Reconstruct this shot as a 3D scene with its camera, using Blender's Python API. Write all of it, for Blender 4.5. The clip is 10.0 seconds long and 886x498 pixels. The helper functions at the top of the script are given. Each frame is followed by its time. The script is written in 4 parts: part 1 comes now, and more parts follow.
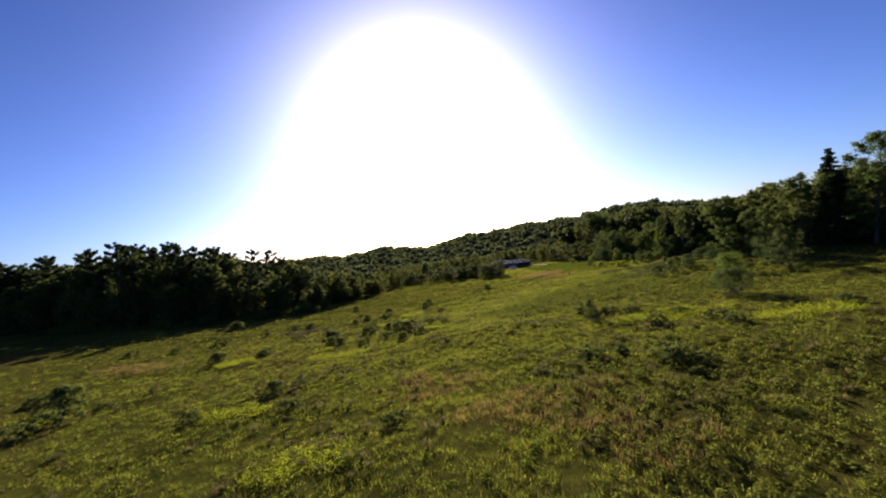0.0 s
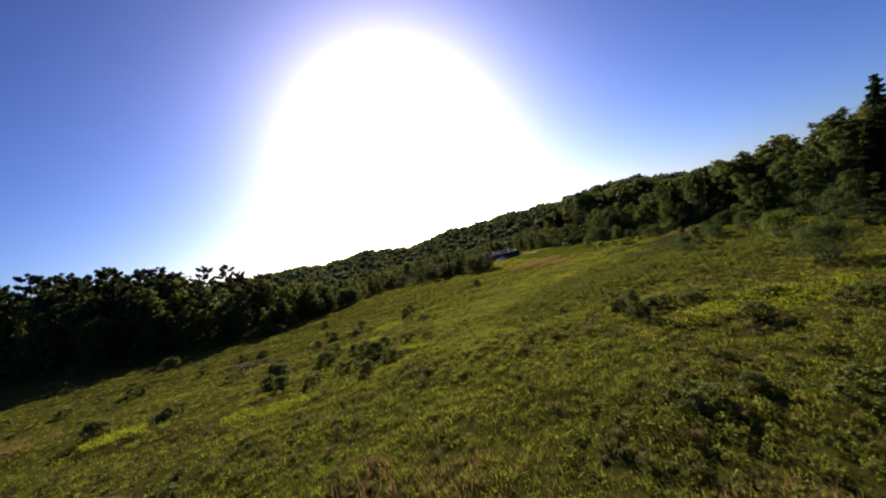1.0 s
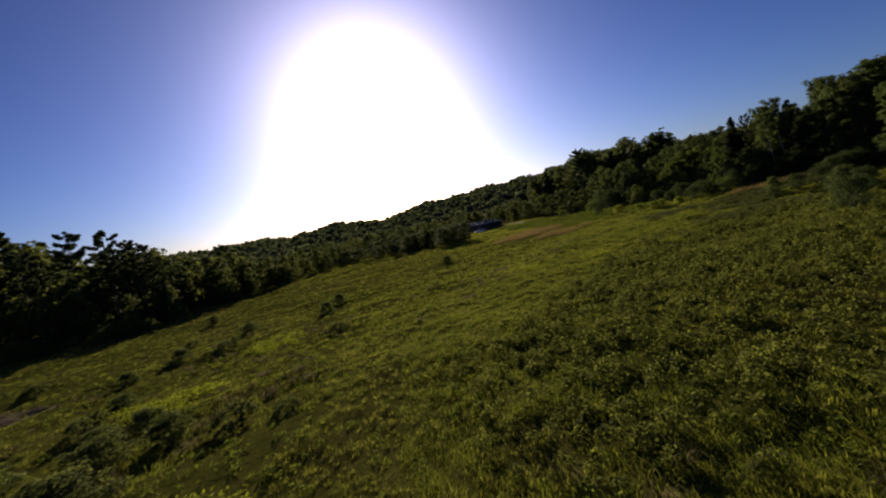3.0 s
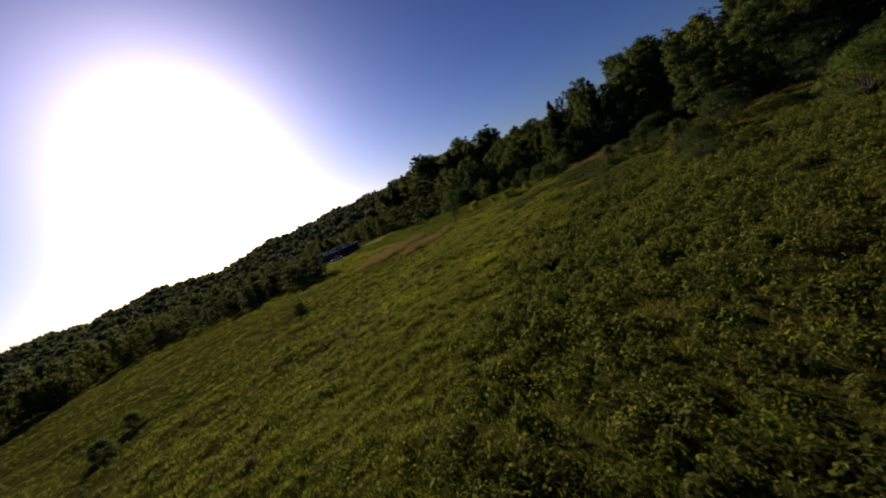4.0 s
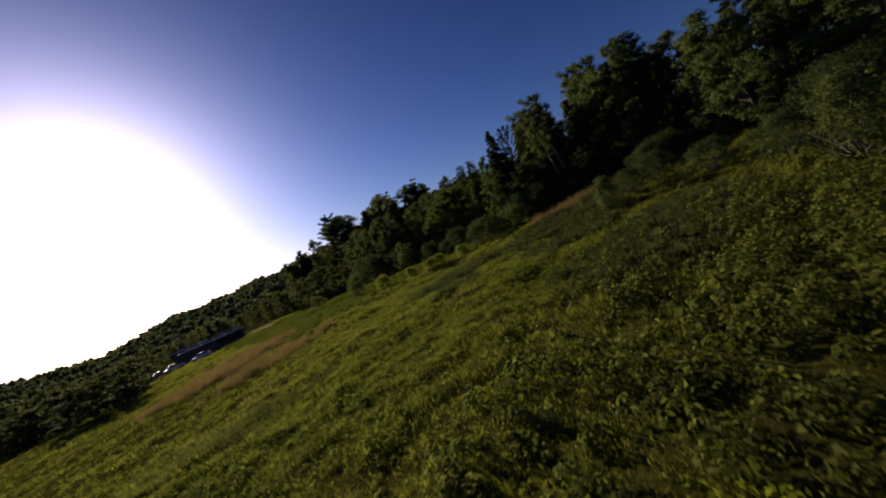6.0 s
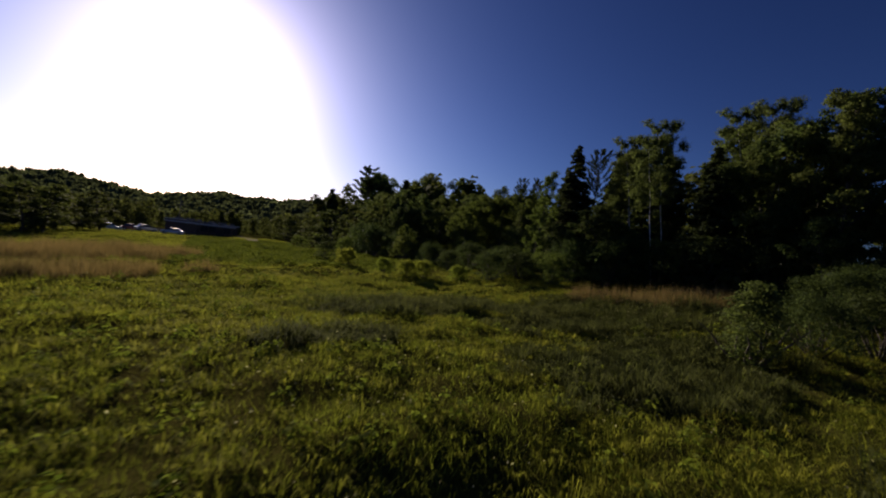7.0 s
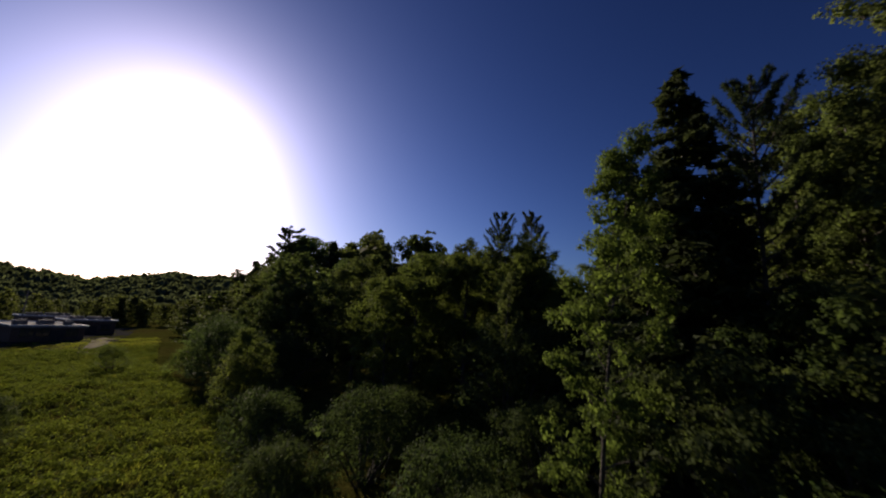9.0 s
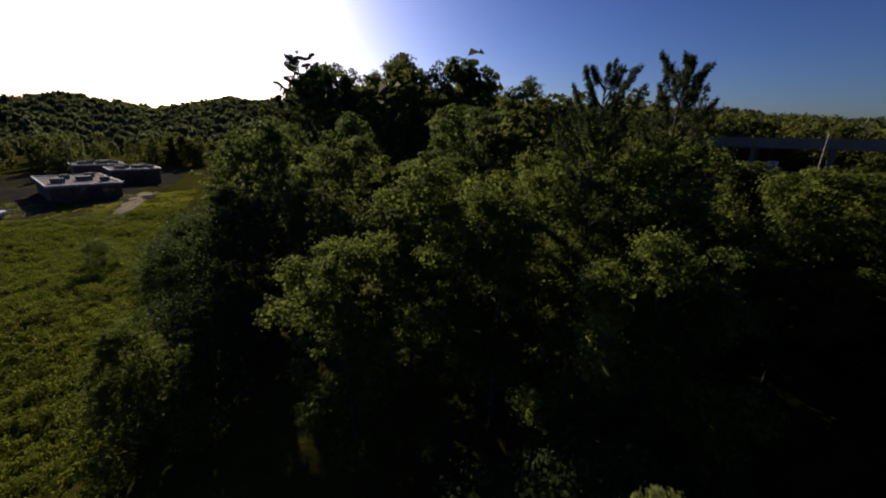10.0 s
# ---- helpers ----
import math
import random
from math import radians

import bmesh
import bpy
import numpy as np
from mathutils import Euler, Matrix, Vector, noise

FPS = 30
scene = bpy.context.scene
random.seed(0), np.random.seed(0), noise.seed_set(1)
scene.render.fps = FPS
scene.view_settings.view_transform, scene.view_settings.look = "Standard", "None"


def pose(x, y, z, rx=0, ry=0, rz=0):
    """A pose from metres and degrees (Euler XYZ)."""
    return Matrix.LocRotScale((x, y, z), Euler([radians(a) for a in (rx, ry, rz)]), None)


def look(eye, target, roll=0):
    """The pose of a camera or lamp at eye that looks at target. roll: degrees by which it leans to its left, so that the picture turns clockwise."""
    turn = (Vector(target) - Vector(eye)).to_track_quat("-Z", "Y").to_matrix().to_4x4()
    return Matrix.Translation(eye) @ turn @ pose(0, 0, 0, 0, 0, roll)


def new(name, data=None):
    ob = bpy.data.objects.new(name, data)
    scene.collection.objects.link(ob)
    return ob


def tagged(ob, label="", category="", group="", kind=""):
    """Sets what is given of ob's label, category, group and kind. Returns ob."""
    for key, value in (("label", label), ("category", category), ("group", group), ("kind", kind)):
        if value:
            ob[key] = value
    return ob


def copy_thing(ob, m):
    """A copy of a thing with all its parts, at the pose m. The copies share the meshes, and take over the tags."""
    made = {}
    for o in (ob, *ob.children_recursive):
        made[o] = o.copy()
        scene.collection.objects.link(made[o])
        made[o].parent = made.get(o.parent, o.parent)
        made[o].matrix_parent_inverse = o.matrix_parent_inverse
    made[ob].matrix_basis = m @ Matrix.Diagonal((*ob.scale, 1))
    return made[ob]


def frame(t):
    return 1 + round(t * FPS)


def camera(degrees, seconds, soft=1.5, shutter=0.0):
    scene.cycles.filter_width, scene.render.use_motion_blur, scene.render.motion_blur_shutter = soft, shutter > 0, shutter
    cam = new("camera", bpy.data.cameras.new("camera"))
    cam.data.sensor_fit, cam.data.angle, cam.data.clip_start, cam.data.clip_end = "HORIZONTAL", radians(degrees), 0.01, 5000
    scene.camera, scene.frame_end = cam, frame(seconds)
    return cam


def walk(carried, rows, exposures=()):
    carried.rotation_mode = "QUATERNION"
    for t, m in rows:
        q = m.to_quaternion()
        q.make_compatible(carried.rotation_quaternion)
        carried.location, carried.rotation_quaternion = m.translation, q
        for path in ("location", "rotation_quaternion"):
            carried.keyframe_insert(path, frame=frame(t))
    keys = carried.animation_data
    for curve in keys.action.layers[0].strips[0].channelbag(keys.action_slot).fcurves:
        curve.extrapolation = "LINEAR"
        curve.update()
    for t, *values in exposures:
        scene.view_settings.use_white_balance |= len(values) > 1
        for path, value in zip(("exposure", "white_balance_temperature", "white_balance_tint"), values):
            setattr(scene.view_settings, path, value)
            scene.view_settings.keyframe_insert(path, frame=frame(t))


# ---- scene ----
cam = camera(100.4, 10.0, 2.0, 0.1)
METRES, EYE, TILT, LEAN, TURN = 150.0, 12.0, 1.6, 7.0, 0.0
ROWS = [
    (0.0, 0.0, 0.0, 0.0, 0.0, 0.0, -0.0),
    (0.5, 0.0025, 0.0573, -0.0021, -3.86, -0.87, 5.22),
    (1.0, 0.0098, 0.1131, -0.0087, -2.51, -0.38, 5.45),
    (1.5, 0.0195, 0.171, -0.0097, -0.74, -4.8, 5.58),
    (2.0, 0.034, 0.2271, -0.0183, 10.69, -9.05, -0.6),
    (2.5, 0.0433, 0.2818, -0.0267, 8.49, -6.56, -1.18),
    (3.0, 0.0467, 0.3359, -0.0295, -6.04, -4.6, 4.41),
    (3.2, 0.0506, 0.3522, -0.0296, -10.22, -3.52, 5.39),
    (4.3, 0.0760, 0.4338, -0.0287, -36.74, -7.49, 22.55),
    (4.5, 0.0822, 0.4488, -0.0288, -40.57, -8.09, 27.84),
    (5.0, 0.1119, 0.4881, -0.0316, -43.98, -4.47, 30.55),
    (5.2, 0.1284, 0.5019, -0.0317, -41.44, -1.14, 29.28),
    (6.3, 0.2262, 0.5747, -0.0308, -34.84, 2.39, 5.87),
    (6.5, 0.2436, 0.5876, -0.0304, -31.3, 2.6, -3.51),
    (7.0, 0.2829, 0.6168, -0.0273, -33.36, 3.07, -13.49),
    (7.5, 0.3137, 0.6463, -0.0239, -37.92, 4.27, -15.25),
    (8.0, 0.3426, 0.6777, -0.0201, -39.64, 6.28, -12.58),
    (8.5, 0.3724, 0.7126, -0.0089, -38.53, 12.46, -8.24),
    (9.0, 0.4007, 0.7492, 0.0107, -36.67, 13.84, -9.26),
    (9.5, 0.4284, 0.7838, 0.0335, -31.27, 1.74, -9.3),
    (10.0, 0.4519, 0.8141, 0.0511, -27.78, -15.36, -8.26),
]
EXPOSURES = [(t, stops, 6850, 17) for t, stops in ((0.0, 1.0), (1.0, 0.7), (2.5, 0.1), (4.5, -0.35), (6.5, -0.25), (8.0, -0.6), (9.0, -0.3), (10.0, 0.0))]
walk(cam, [(t, pose(0, 0, EYE, TILT, LEAN, TURN) @ pose(METRES * x, METRES * y, METRES * z, 90 + pitch, roll, yaw)) for t, x, y, z, yaw, pitch, roll in ROWS], EXPOSURES)

# ---- world and sun ----
SUN_AZ, SUN_EL = -1.5, 20.5          # degrees: to the right of +y, above the horizon
world = bpy.data.worlds.new("sky")
scene.world = world
world.use_nodes = True
wn = world.node_tree.nodes
sky = wn.new("ShaderNodeTexSky")
sky.sky_type = "NISHITA"
sky.sun_disc = False
sky.sun_elevation = radians(SUN_EL)
sky.sun_rotation = radians(SUN_AZ)
sky.air_density, sky.dust_density, sky.ozone_density = 1.0, 1.1, 5.0
# a hazy evening sky: stronger contrast between the glow round the sun and the deep blue away from it
thin = wn.new("ShaderNodeVectorMath")
thin.operation = "SCALE"
thin.inputs["Scale"].default_value = 0.1
deep = wn.new("ShaderNodeGamma")
deep.inputs["Gamma"].default_value = 1.65
tint = wn.new("ShaderNodeMix")
tint.data_type, tint.blend_type = "RGBA", "MULTIPLY"
tint.inputs[0].default_value = 1.0
tint.inputs[7].default_value = (1.06, 0.95, 1.12, 1)
wn["Background"].inputs["Strength"].default_value = 1.0
world.node_tree.links.new(sky.outputs[0], thin.inputs[0])
world.node_tree.links.new(thin.outputs[0], deep.inputs["Color"])
world.node_tree.links.new(deep.outputs[0], tint.inputs[6])
world.node_tree.links.new(tint.outputs[2], wn["Background"].inputs["Color"])

sun_data = bpy.data.lights.new("sun", "SUN")
sun_data.energy, sun_data.angle, sun_data.color = 5.0, radians(0.5), (1.0, 0.9, 0.72)
sun = new("sun", sun_data)
sun_dir = Vector((math.sin(radians(SUN_AZ)) * math.cos(radians(SUN_EL)), math.cos(radians(SUN_AZ)) * math.cos(radians(SUN_EL)), math.sin(radians(SUN_EL))))
sun.matrix_world = look(sun_dir * 400, (0, 0, 0))


# ---- materials ----
def material(name):
    m = bpy.data.materials.new(name)
    m.use_nodes = True
    nt = m.node_tree
    nt.nodes.clear()
    out = nt.nodes.new("ShaderNodeOutputMaterial")
    return m, nt, out


def noise_ramp(nt, scale, stops, detail=4.0, coords="Object", rough=0.6, lo=0.3, hi=0.7):
    """A colour that wanders between the stops with a noise of that scale."""
    tc = nt.nodes.new("ShaderNodeTexCoord")
    no = nt.nodes.new("ShaderNodeTexNoise")
    no.inputs["Scale"].default_value, no.inputs["Detail"].default_value, no.inputs["Roughness"].default_value = scale, detail, rough
    nt.links.new(tc.outputs[coords], no.inputs["Vector"])
    ra = nt.nodes.new("ShaderNodeValToRGB")
    el = ra.color_ramp.elements
    while len(el) < len(stops):
        el.new(0.5)
    for i, c in enumerate(stops):
        el[i].position = lo + (hi - lo) * i / max(1, len(stops) - 1)
        el[i].color = (*c, 1)
    nt.links.new(no.outputs["Fac"], ra.inputs["Fac"])
    return ra.outputs["Color"], no.outputs["Fac"]


def mix(nt, a, b, fac, blend="MIX"):
    n = nt.nodes.new("ShaderNodeMix")
    n.data_type, n.blend_type = "RGBA", blend
    for sock, v in ((n.inputs[6], a), (n.inputs[7], b)):
        if isinstance(v, tuple):
            sock.default_value = (*v, 1)
        else:
            nt.links.new(v, sock)
    if isinstance(fac, float):
        n.inputs[0].default_value = fac
    else:
        nt.links.new(fac, n.inputs[0])
    return n.outputs[2]


def leaf_material(name, dark, light, trans=0.45, scale=0.35, gloss=0.04, rough=0.7):
    """Leaves: a diffuse and glossy face that lets part of the sun through, each leaf and each spot a little different."""
    m, nt, out = material(name)
    geo = nt.nodes.new("ShaderNodeNewGeometry")
    info = nt.nodes.new("ShaderNodeObjectInfo")
    wander, _ = noise_ramp(nt, scale, (dark, light), 3.0, "Object")
    each = mix(nt, dark, light, geo.outputs["Random Per Island"])
    col = mix(nt, wander, each, 0.5)
    hsv = nt.nodes.new("ShaderNodeHueSaturation")
    hue = nt.nodes.new("ShaderNodeMapRange")
    hue.inputs["To Min"].default_value, hue.inputs["To Max"].default_value = 0.485, 0.515
    nt.links.new(info.outputs["Random"], hue.inputs["Value"])
    nt.links.new(hue.outputs["Result"], hsv.inputs["Hue"])
    val = nt.nodes.new("ShaderNodeMapRange")
    val.inputs["To Min"].default_value, val.inputs["To Max"].default_value = 0.75, 1.25
    nt.links.new(geo.outputs["Random Per Island"], val.inputs["Value"])
    nt.links.new(val.outputs["Result"], hsv.inputs["Value"])
    nt.links.new(col, hsv.inputs["Color"])
    bs = nt.nodes.new("ShaderNodeBsdfPrincipled")
    bs.inputs["Roughness"].default_value = rough
    bs.inputs["Specular IOR Level"].default_value = gloss
    nt.links.new(hsv.outputs["Color"], bs.inputs["Base Color"])
    tr = nt.nodes.new("ShaderNodeBsdfTranslucent")
    warm = mix(nt, hsv.outputs["Color"], (0.95, 1.0, 0.45), 0.55, "MULTIPLY")
    gain = nt.nodes.new("ShaderNodeHueSaturation")
    gain.inputs["Value"].default_value = 2.2
    nt.links.new(warm, gain.inputs["Color"])
    nt.links.new(gain.outputs["Color"], tr.inputs["Color"])
    ms = nt.nodes.new("ShaderNodeMixShader")
    ms.inputs[0].default_value = trans
    nt.links.new(bs.outputs[0], ms.inputs[1])
    nt.links.new(tr.outputs[0], ms.inputs[2])
    nt.links.new(ms.outputs[0], out.inputs["Surface"])
    return m


def solid_material(name, stops, scale=3.0, rough=0.8, bump=0.3, metal=0.0, spec=0.3, fine=0.0, coords="Object"):
    """A worn solid surface: colour that wanders at two scales, and a fine relief."""
    m, nt, out = material(name)
    col, fac = noise_ramp(nt, scale, stops, 6.0, coords)
    fine_col, fine_fac = noise_ramp(nt, scale * 9, ((0.75, 0.75, 0.75), (1.15, 1.15, 1.15)), 3.0, coords)
    both = mix(nt, col, fine_col, 0.6, "MULTIPLY")
    bs = nt.nodes.new("ShaderNodeBsdfPrincipled")
    bs.inputs["Roughness"].default_value, bs.inputs["Metallic"].default_value = rough, metal
    bs.inputs["Specular IOR Level"].default_value = spec
    nt.links.new(both, bs.inputs["Base Color"])
    if bump:
        bu = nt.nodes.new("ShaderNodeBump")
        bu.inputs["Strength"].default_value, bu.inputs["Distance"].default_value = bump, 0.05
        nt.links.new(fine_fac, bu.inputs["Height"])
        nt.links.new(bu.outputs[0], bs.inputs["Normal"])
    nt.links.new(bs.outputs[0], out.inputs["Surface"])
    return m


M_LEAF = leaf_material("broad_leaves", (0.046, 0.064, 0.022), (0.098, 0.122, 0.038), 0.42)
# darkened copy of the broad leaves: the wood's shade is put into the colour
M_SHADE_PAINTED_LEAF = leaf_material("shade_painted_leaves", (0.032, 0.048, 0.018), (0.07, 0.092, 0.03), 0.36)
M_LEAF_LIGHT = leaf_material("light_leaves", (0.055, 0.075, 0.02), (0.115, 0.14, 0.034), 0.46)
M_BIRCH_LEAF = leaf_material("birch_leaves", (0.05, 0.068, 0.024), (0.105, 0.128, 0.042), 0.45)
# brightened leaf copy: sun on the round bushes' tops is painted into the base colour
M_SUN_PAINTED_LEAF = leaf_material("sun_painted_leaves", (0.09, 0.11, 0.02), (0.19, 0.21, 0.036), 0.6, gloss=0.03)
M_NEEDLE = leaf_material("needles", (0.026, 0.038, 0.018), (0.055, 0.07, 0.03), 0.25)
M_SHRUB = leaf_material("shrub_leaves", (0.06, 0.075, 0.024), (0.125, 0.14, 0.044), 0.42, gloss=0.03, rough=0.8)
M_FERN = leaf_material("fern_leaves", (0.1, 0.125, 0.014), (0.21, 0.225, 0.024), 0.5, 0.2, gloss=0.03, rough=0.8)
M_GRASS = leaf_material("meadow_grass", (0.075, 0.097, 0.014), (0.205, 0.21, 0.033), 0.5, 0.12, gloss=0.03, rough=0.8)
M_SEDGE = leaf_material("dark_sedge", (0.06, 0.07, 0.014), (0.15, 0.14, 0.028), 0.45, 0.15, gloss=0.03, rough=0.8)
M_DEAD_SEDGE = leaf_material("faded_sedge", (0.055, 0.055, 0.02), (0.135, 0.115, 0.045), 0.4, 0.25, gloss=0.03, rough=0.8)
M_RUSH = leaf_material("dark_rushes", (0.045, 0.055, 0.018), (0.1, 0.105, 0.034), 0.35, 0.3, gloss=0.03, rough=0.8)
M_REED = leaf_material("dry_reeds", (0.12, 0.09, 0.045), (0.24, 0.15, 0.075), 0.3, 0.2, gloss=0.03, rough=0.8)
M_HERB = leaf_material("herb_leaves", (0.05, 0.065, 0.016), (0.115, 0.13, 0.028), 0.46, 0.3, gloss=0.03, rough=0.8)
M_SEED = leaf_material("pale_seed_heads", (0.25, 0.22, 0.12), (0.5, 0.46, 0.3), 0.4, 0.3)
M_WEED = leaf_material("weed_leaves", (0.06, 0.08, 0.012), (0.14, 0.15, 0.025), 0.5, 0.25, gloss=0.03, rough=0.8)
M_DAMP = leaf_material("damp_herbs", (0.045, 0.07, 0.011), (0.1, 0.125, 0.02), 0.45, 0.25, gloss=0.03, rough=0.8)
# far canopy: distance haze is mixed into the leaf colour as a greyer, bluer green
M_HAZED_HILL = leaf_material("hazed_hill_canopy", (0.055, 0.066, 0.036), (0.095, 0.11, 0.058), 0.28, 0.06, 0.0, 1.0)
M_FAR_LEAF = leaf_material("distant_leaves", (0.042, 0.054, 0.018), (0.095, 0.11, 0.032), 0.4, 0.2, 0.05)
M_BARK = solid_material("grey_bark", ((0.05, 0.042, 0.035), (0.13, 0.11, 0.09)), 4.0, 0.9, 0.8)
M_BIRCH = solid_material("white_birch_bark", ((0.16, 0.14, 0.12), (0.62, 0.6, 0.56), (0.72, 0.7, 0.66)), 2.5, 0.7, 0.4)

# meadow ground
M_GROUND, nt, out = material("meadow_ground")
wide, _ = noise_ramp(nt, 0.05, ((0.042, 0.05, 0.011), (0.078, 0.08, 0.018), (0.075, 0.058, 0.022)), 5.0)
small, fine = noise_ramp(nt, 0.9, ((0.35, 0.4, 0.3), (1.25, 1.2, 1.1)), 8.0, rough=0.75)
bs = nt.nodes.new("ShaderNodeBsdfPrincipled")
bs.inputs["Roughness"].default_value, bs.inputs["Specular IOR Level"].default_value = 1.0, 0.0
nt.links.new(mix(nt, wide, small, 0.8, "MULTIPLY"), bs.inputs["Base Color"])
bu = nt.nodes.new("ShaderNodeBump")
bu.inputs["Strength"].default_value, bu.inputs["Distance"].default_value = 1.0, 0.4
nt.links.new(fine, bu.inputs["Height"])
nt.links.new(bu.outputs[0], bs.inputs["Normal"])
nt.links.new(bs.outputs[0], out.inputs["Surface"])


# ---- mesh helpers ----


def array_object(name, verts, quads, mat, parent=None, sides=4, smooth=False):
    """A mesh from an array of vertices (n, 3) and an array of faces with the same number of sides."""
    me = bpy.data.meshes.new(name)
    me.vertices.add(len(verts))
    me.vertices.foreach_set("co", np.asarray(verts, dtype=np.float32).ravel())
    n = len(quads)
    me.loops.add(n * sides)
    me.loops.foreach_set("vertex_index", np.asarray(quads, dtype=np.int32).ravel())
    me.polygons.add(n)
    me.polygons.foreach_set("loop_start", np.arange(0, n * sides, sides, dtype=np.int32))
    if smooth:
        me.polygons.foreach_set("use_smooth", np.ones(n, dtype=bool))
    me.materials.append(mat)
    me.update(calc_edges=True)
    ob = new(name, me)
    if parent:
        ob.parent = parent
    return ob


def part(name, bm, mat, parent, label=""):
    me = bpy.data.meshes.new(name)
    bm.to_mesh(me)
    bm.free()
    me.materials.append(mat)
    ob = new(name, me)
    ob.parent = parent
    if label:
        ob["label"] = label
    return ob


def box(bm, size, at, bevel=0.0, rz=0.0):
    made = bmesh.ops.create_cube(bm, size=1.0, matrix=Matrix.Translation(at) @ Matrix.Rotation(rz, 4, "Z") @ Matrix.Diagonal((*size, 1)))
    if bevel:
        edges = {e for v in made["verts"] for e in v.link_edges}
        bmesh.ops.bevel(bm, geom=list(edges), offset=bevel, segments=2, affect="EDGES")
    return bm


def tubes(paths, sides=6):
    """Tapered tubes along paths of (x, y, z, radius) rows: vertices and quads."""
    V, F, base = [], [], 0
    ang = np.arange(sides) * 2 * np.pi / sides
    for p in paths:
        p = np.asarray(p, dtype=float)
        d = np.gradient(p[:, :3], axis=0)
        d /= np.linalg.norm(d, axis=1)[:, None] + 1e-9
        ref = np.where(np.abs(d[:, 2:3]) > 0.9, np.array([[1.0, 0, 0]]), np.array([[0, 0, 1.0]]))
        a = np.cross(d, ref)
        a /= np.linalg.norm(a, axis=1)[:, None] + 1e-9
        b = np.cross(d, a)
        ring = p[:, None, :3] + p[:, None, 3:4] * (np.cos(ang)[None, :, None] * a[:, None] + np.sin(ang)[None, :, None] * b[:, None])
        V.append(ring.reshape(-1, 3))
        k = len(p)
        i, j = np.meshgrid(np.arange(k - 1), np.arange(sides), indexing="ij")
        q = np.stack([i * sides + j, i * sides + (j + 1) % sides, (i + 1) * sides + (j + 1) % sides, (i + 1) * sides + j], -1).reshape(-1, 4)
        F.append(q + base)
        base += k * sides
    return np.concatenate(V), np.concatenate(F)


def leaves(rng, centre, normal, length, width, along=None):
    """Leaf blades: a pointed quad folded a little along its length, for arrays of centres, normals and sizes."""
    n = len(centre)
    normal = normal / (np.linalg.norm(normal, axis=1)[:, None] + 1e-9)
    t = rng.normal(size=(n, 3)) if along is None else along
    t = t - (t * normal).sum(1)[:, None] * normal
    t /= np.linalg.norm(t, axis=1)[:, None] + 1e-9
    s = np.cross(normal, t)
    L, W = length[:, None], width[:, None]
    a = centre - t * L * 0.5
    b = centre + s * W * 0.5 + t * L * 0.05 + normal * W * 0.22
    c = centre + t * L * 0.5 - normal * L * 0.12
    d = centre - s * W * 0.5 + t * L * 0.05 + normal * W * 0.22
    V = np.stack([a, b, c, d], 1).reshape(-1, 3)
    return V, np.arange(4 * n).reshape(n, 4)


def clump_leaves(rng, clumps, count, length, width, flat=1.0, outward=1.2, spray=22, core=26):
    """Leaves in small sprays over the shells of clumps (x, y, z, radius), denser on their upper sides, round a close inner core."""
    c = np.asarray(clumps, dtype=float)
    w = c[:, 3] ** 2
    n = max(len(c) * 3, count // spray)
    k = rng.choice(len(c), size=n, p=w / w.sum())
    d = rng.normal(size=(n, 3))
    d /= np.linalg.norm(d, axis=1)[:, None]
    d[:, 2] = np.where((d[:, 2] < -0.25) & (rng.random(n) < 0.7), -d[:, 2], d[:, 2])
    r = c[k, 3] * (0.45 + 0.6 * rng.random(n) ** 0.6)
    centre = c[k, :3] + d * r[:, None] * np.array([1, 1, flat])
    j = rng.integers(0, n, count)
    size = (0.16 + 0.12 * rng.random(n)) * c[k, 3] + length * 0.5
    away = rng.normal(size=(count, 3)) * np.array([1, 1, 0.62]) * 0.62
    pos = centre[j] + away * size[j][:, None]
    nor = d[j] * outward * 0.6 + away * 0.6 + rng.normal(size=(count, 3)) * 0.5 + np.array([0, 0, 0.6])
    s = 0.6 + 0.8 * rng.random(count)
    V, F = leaves(rng, pos, nor, length * s, width * s)
    if core:
        q = np.repeat(np.arange(len(c)), core)
        inner = rng.normal(size=(len(q), 3)) * 0.26 * c[q, 3][:, None] * np.array([1, 1, flat])
        big = c[q, 3] * (0.34 + 0.2 * rng.random(len(q)))
        V2, F2 = leaves(rng, c[q, :3] + inner, rng.normal(size=(len(q), 3)), big, big * 0.7)
        V, F = np.concatenate([V, V2]), np.concatenate([F, F2 + len(V)])
    return V, F


# ---- the lie of the land ----
RIDGE_AZ = (-180, -60, -28, -19, -12, -6, -2, 3, 10, 17, 23, 30, 36, 45, 52, 60, 75, 100, 180)
RIDGE_EL = (3.0, 2.8, 2.8, 2.6, 3.2, 2.6, 2.8, 3.9, 4.0, 4.6, 5.1, 6.6, 5.4, 4.6, 4.3, 4.0, 2.5, 3.0, 3.0)
RIDGE_R = (760, 760, 760, 760, 760, 760, 760, 760, 760, 650, 500, 350, 330, 330, 360, 420, 450, 700, 760)


def smooth(a, b, v):
    t = np.clip((v - a) / (b - a), 0, 1)
    return t * t * (3 - 2 * t)


def lattice(x, y, seed):
    """Smooth noise from -1 to 1 on a unit lattice, for arrays."""
    i, j = np.floor(x), np.floor(y)
    u, v = x - i, y - j
    u, v = u * u * (3 - 2 * u), v * v * (3 - 2 * v)

    def at(a, b):
        h = np.sin(a * 127.1 + b * 311.7 + seed * 74.7) * 43758.5453
        return 2 * (h - np.floor(h)) - 1

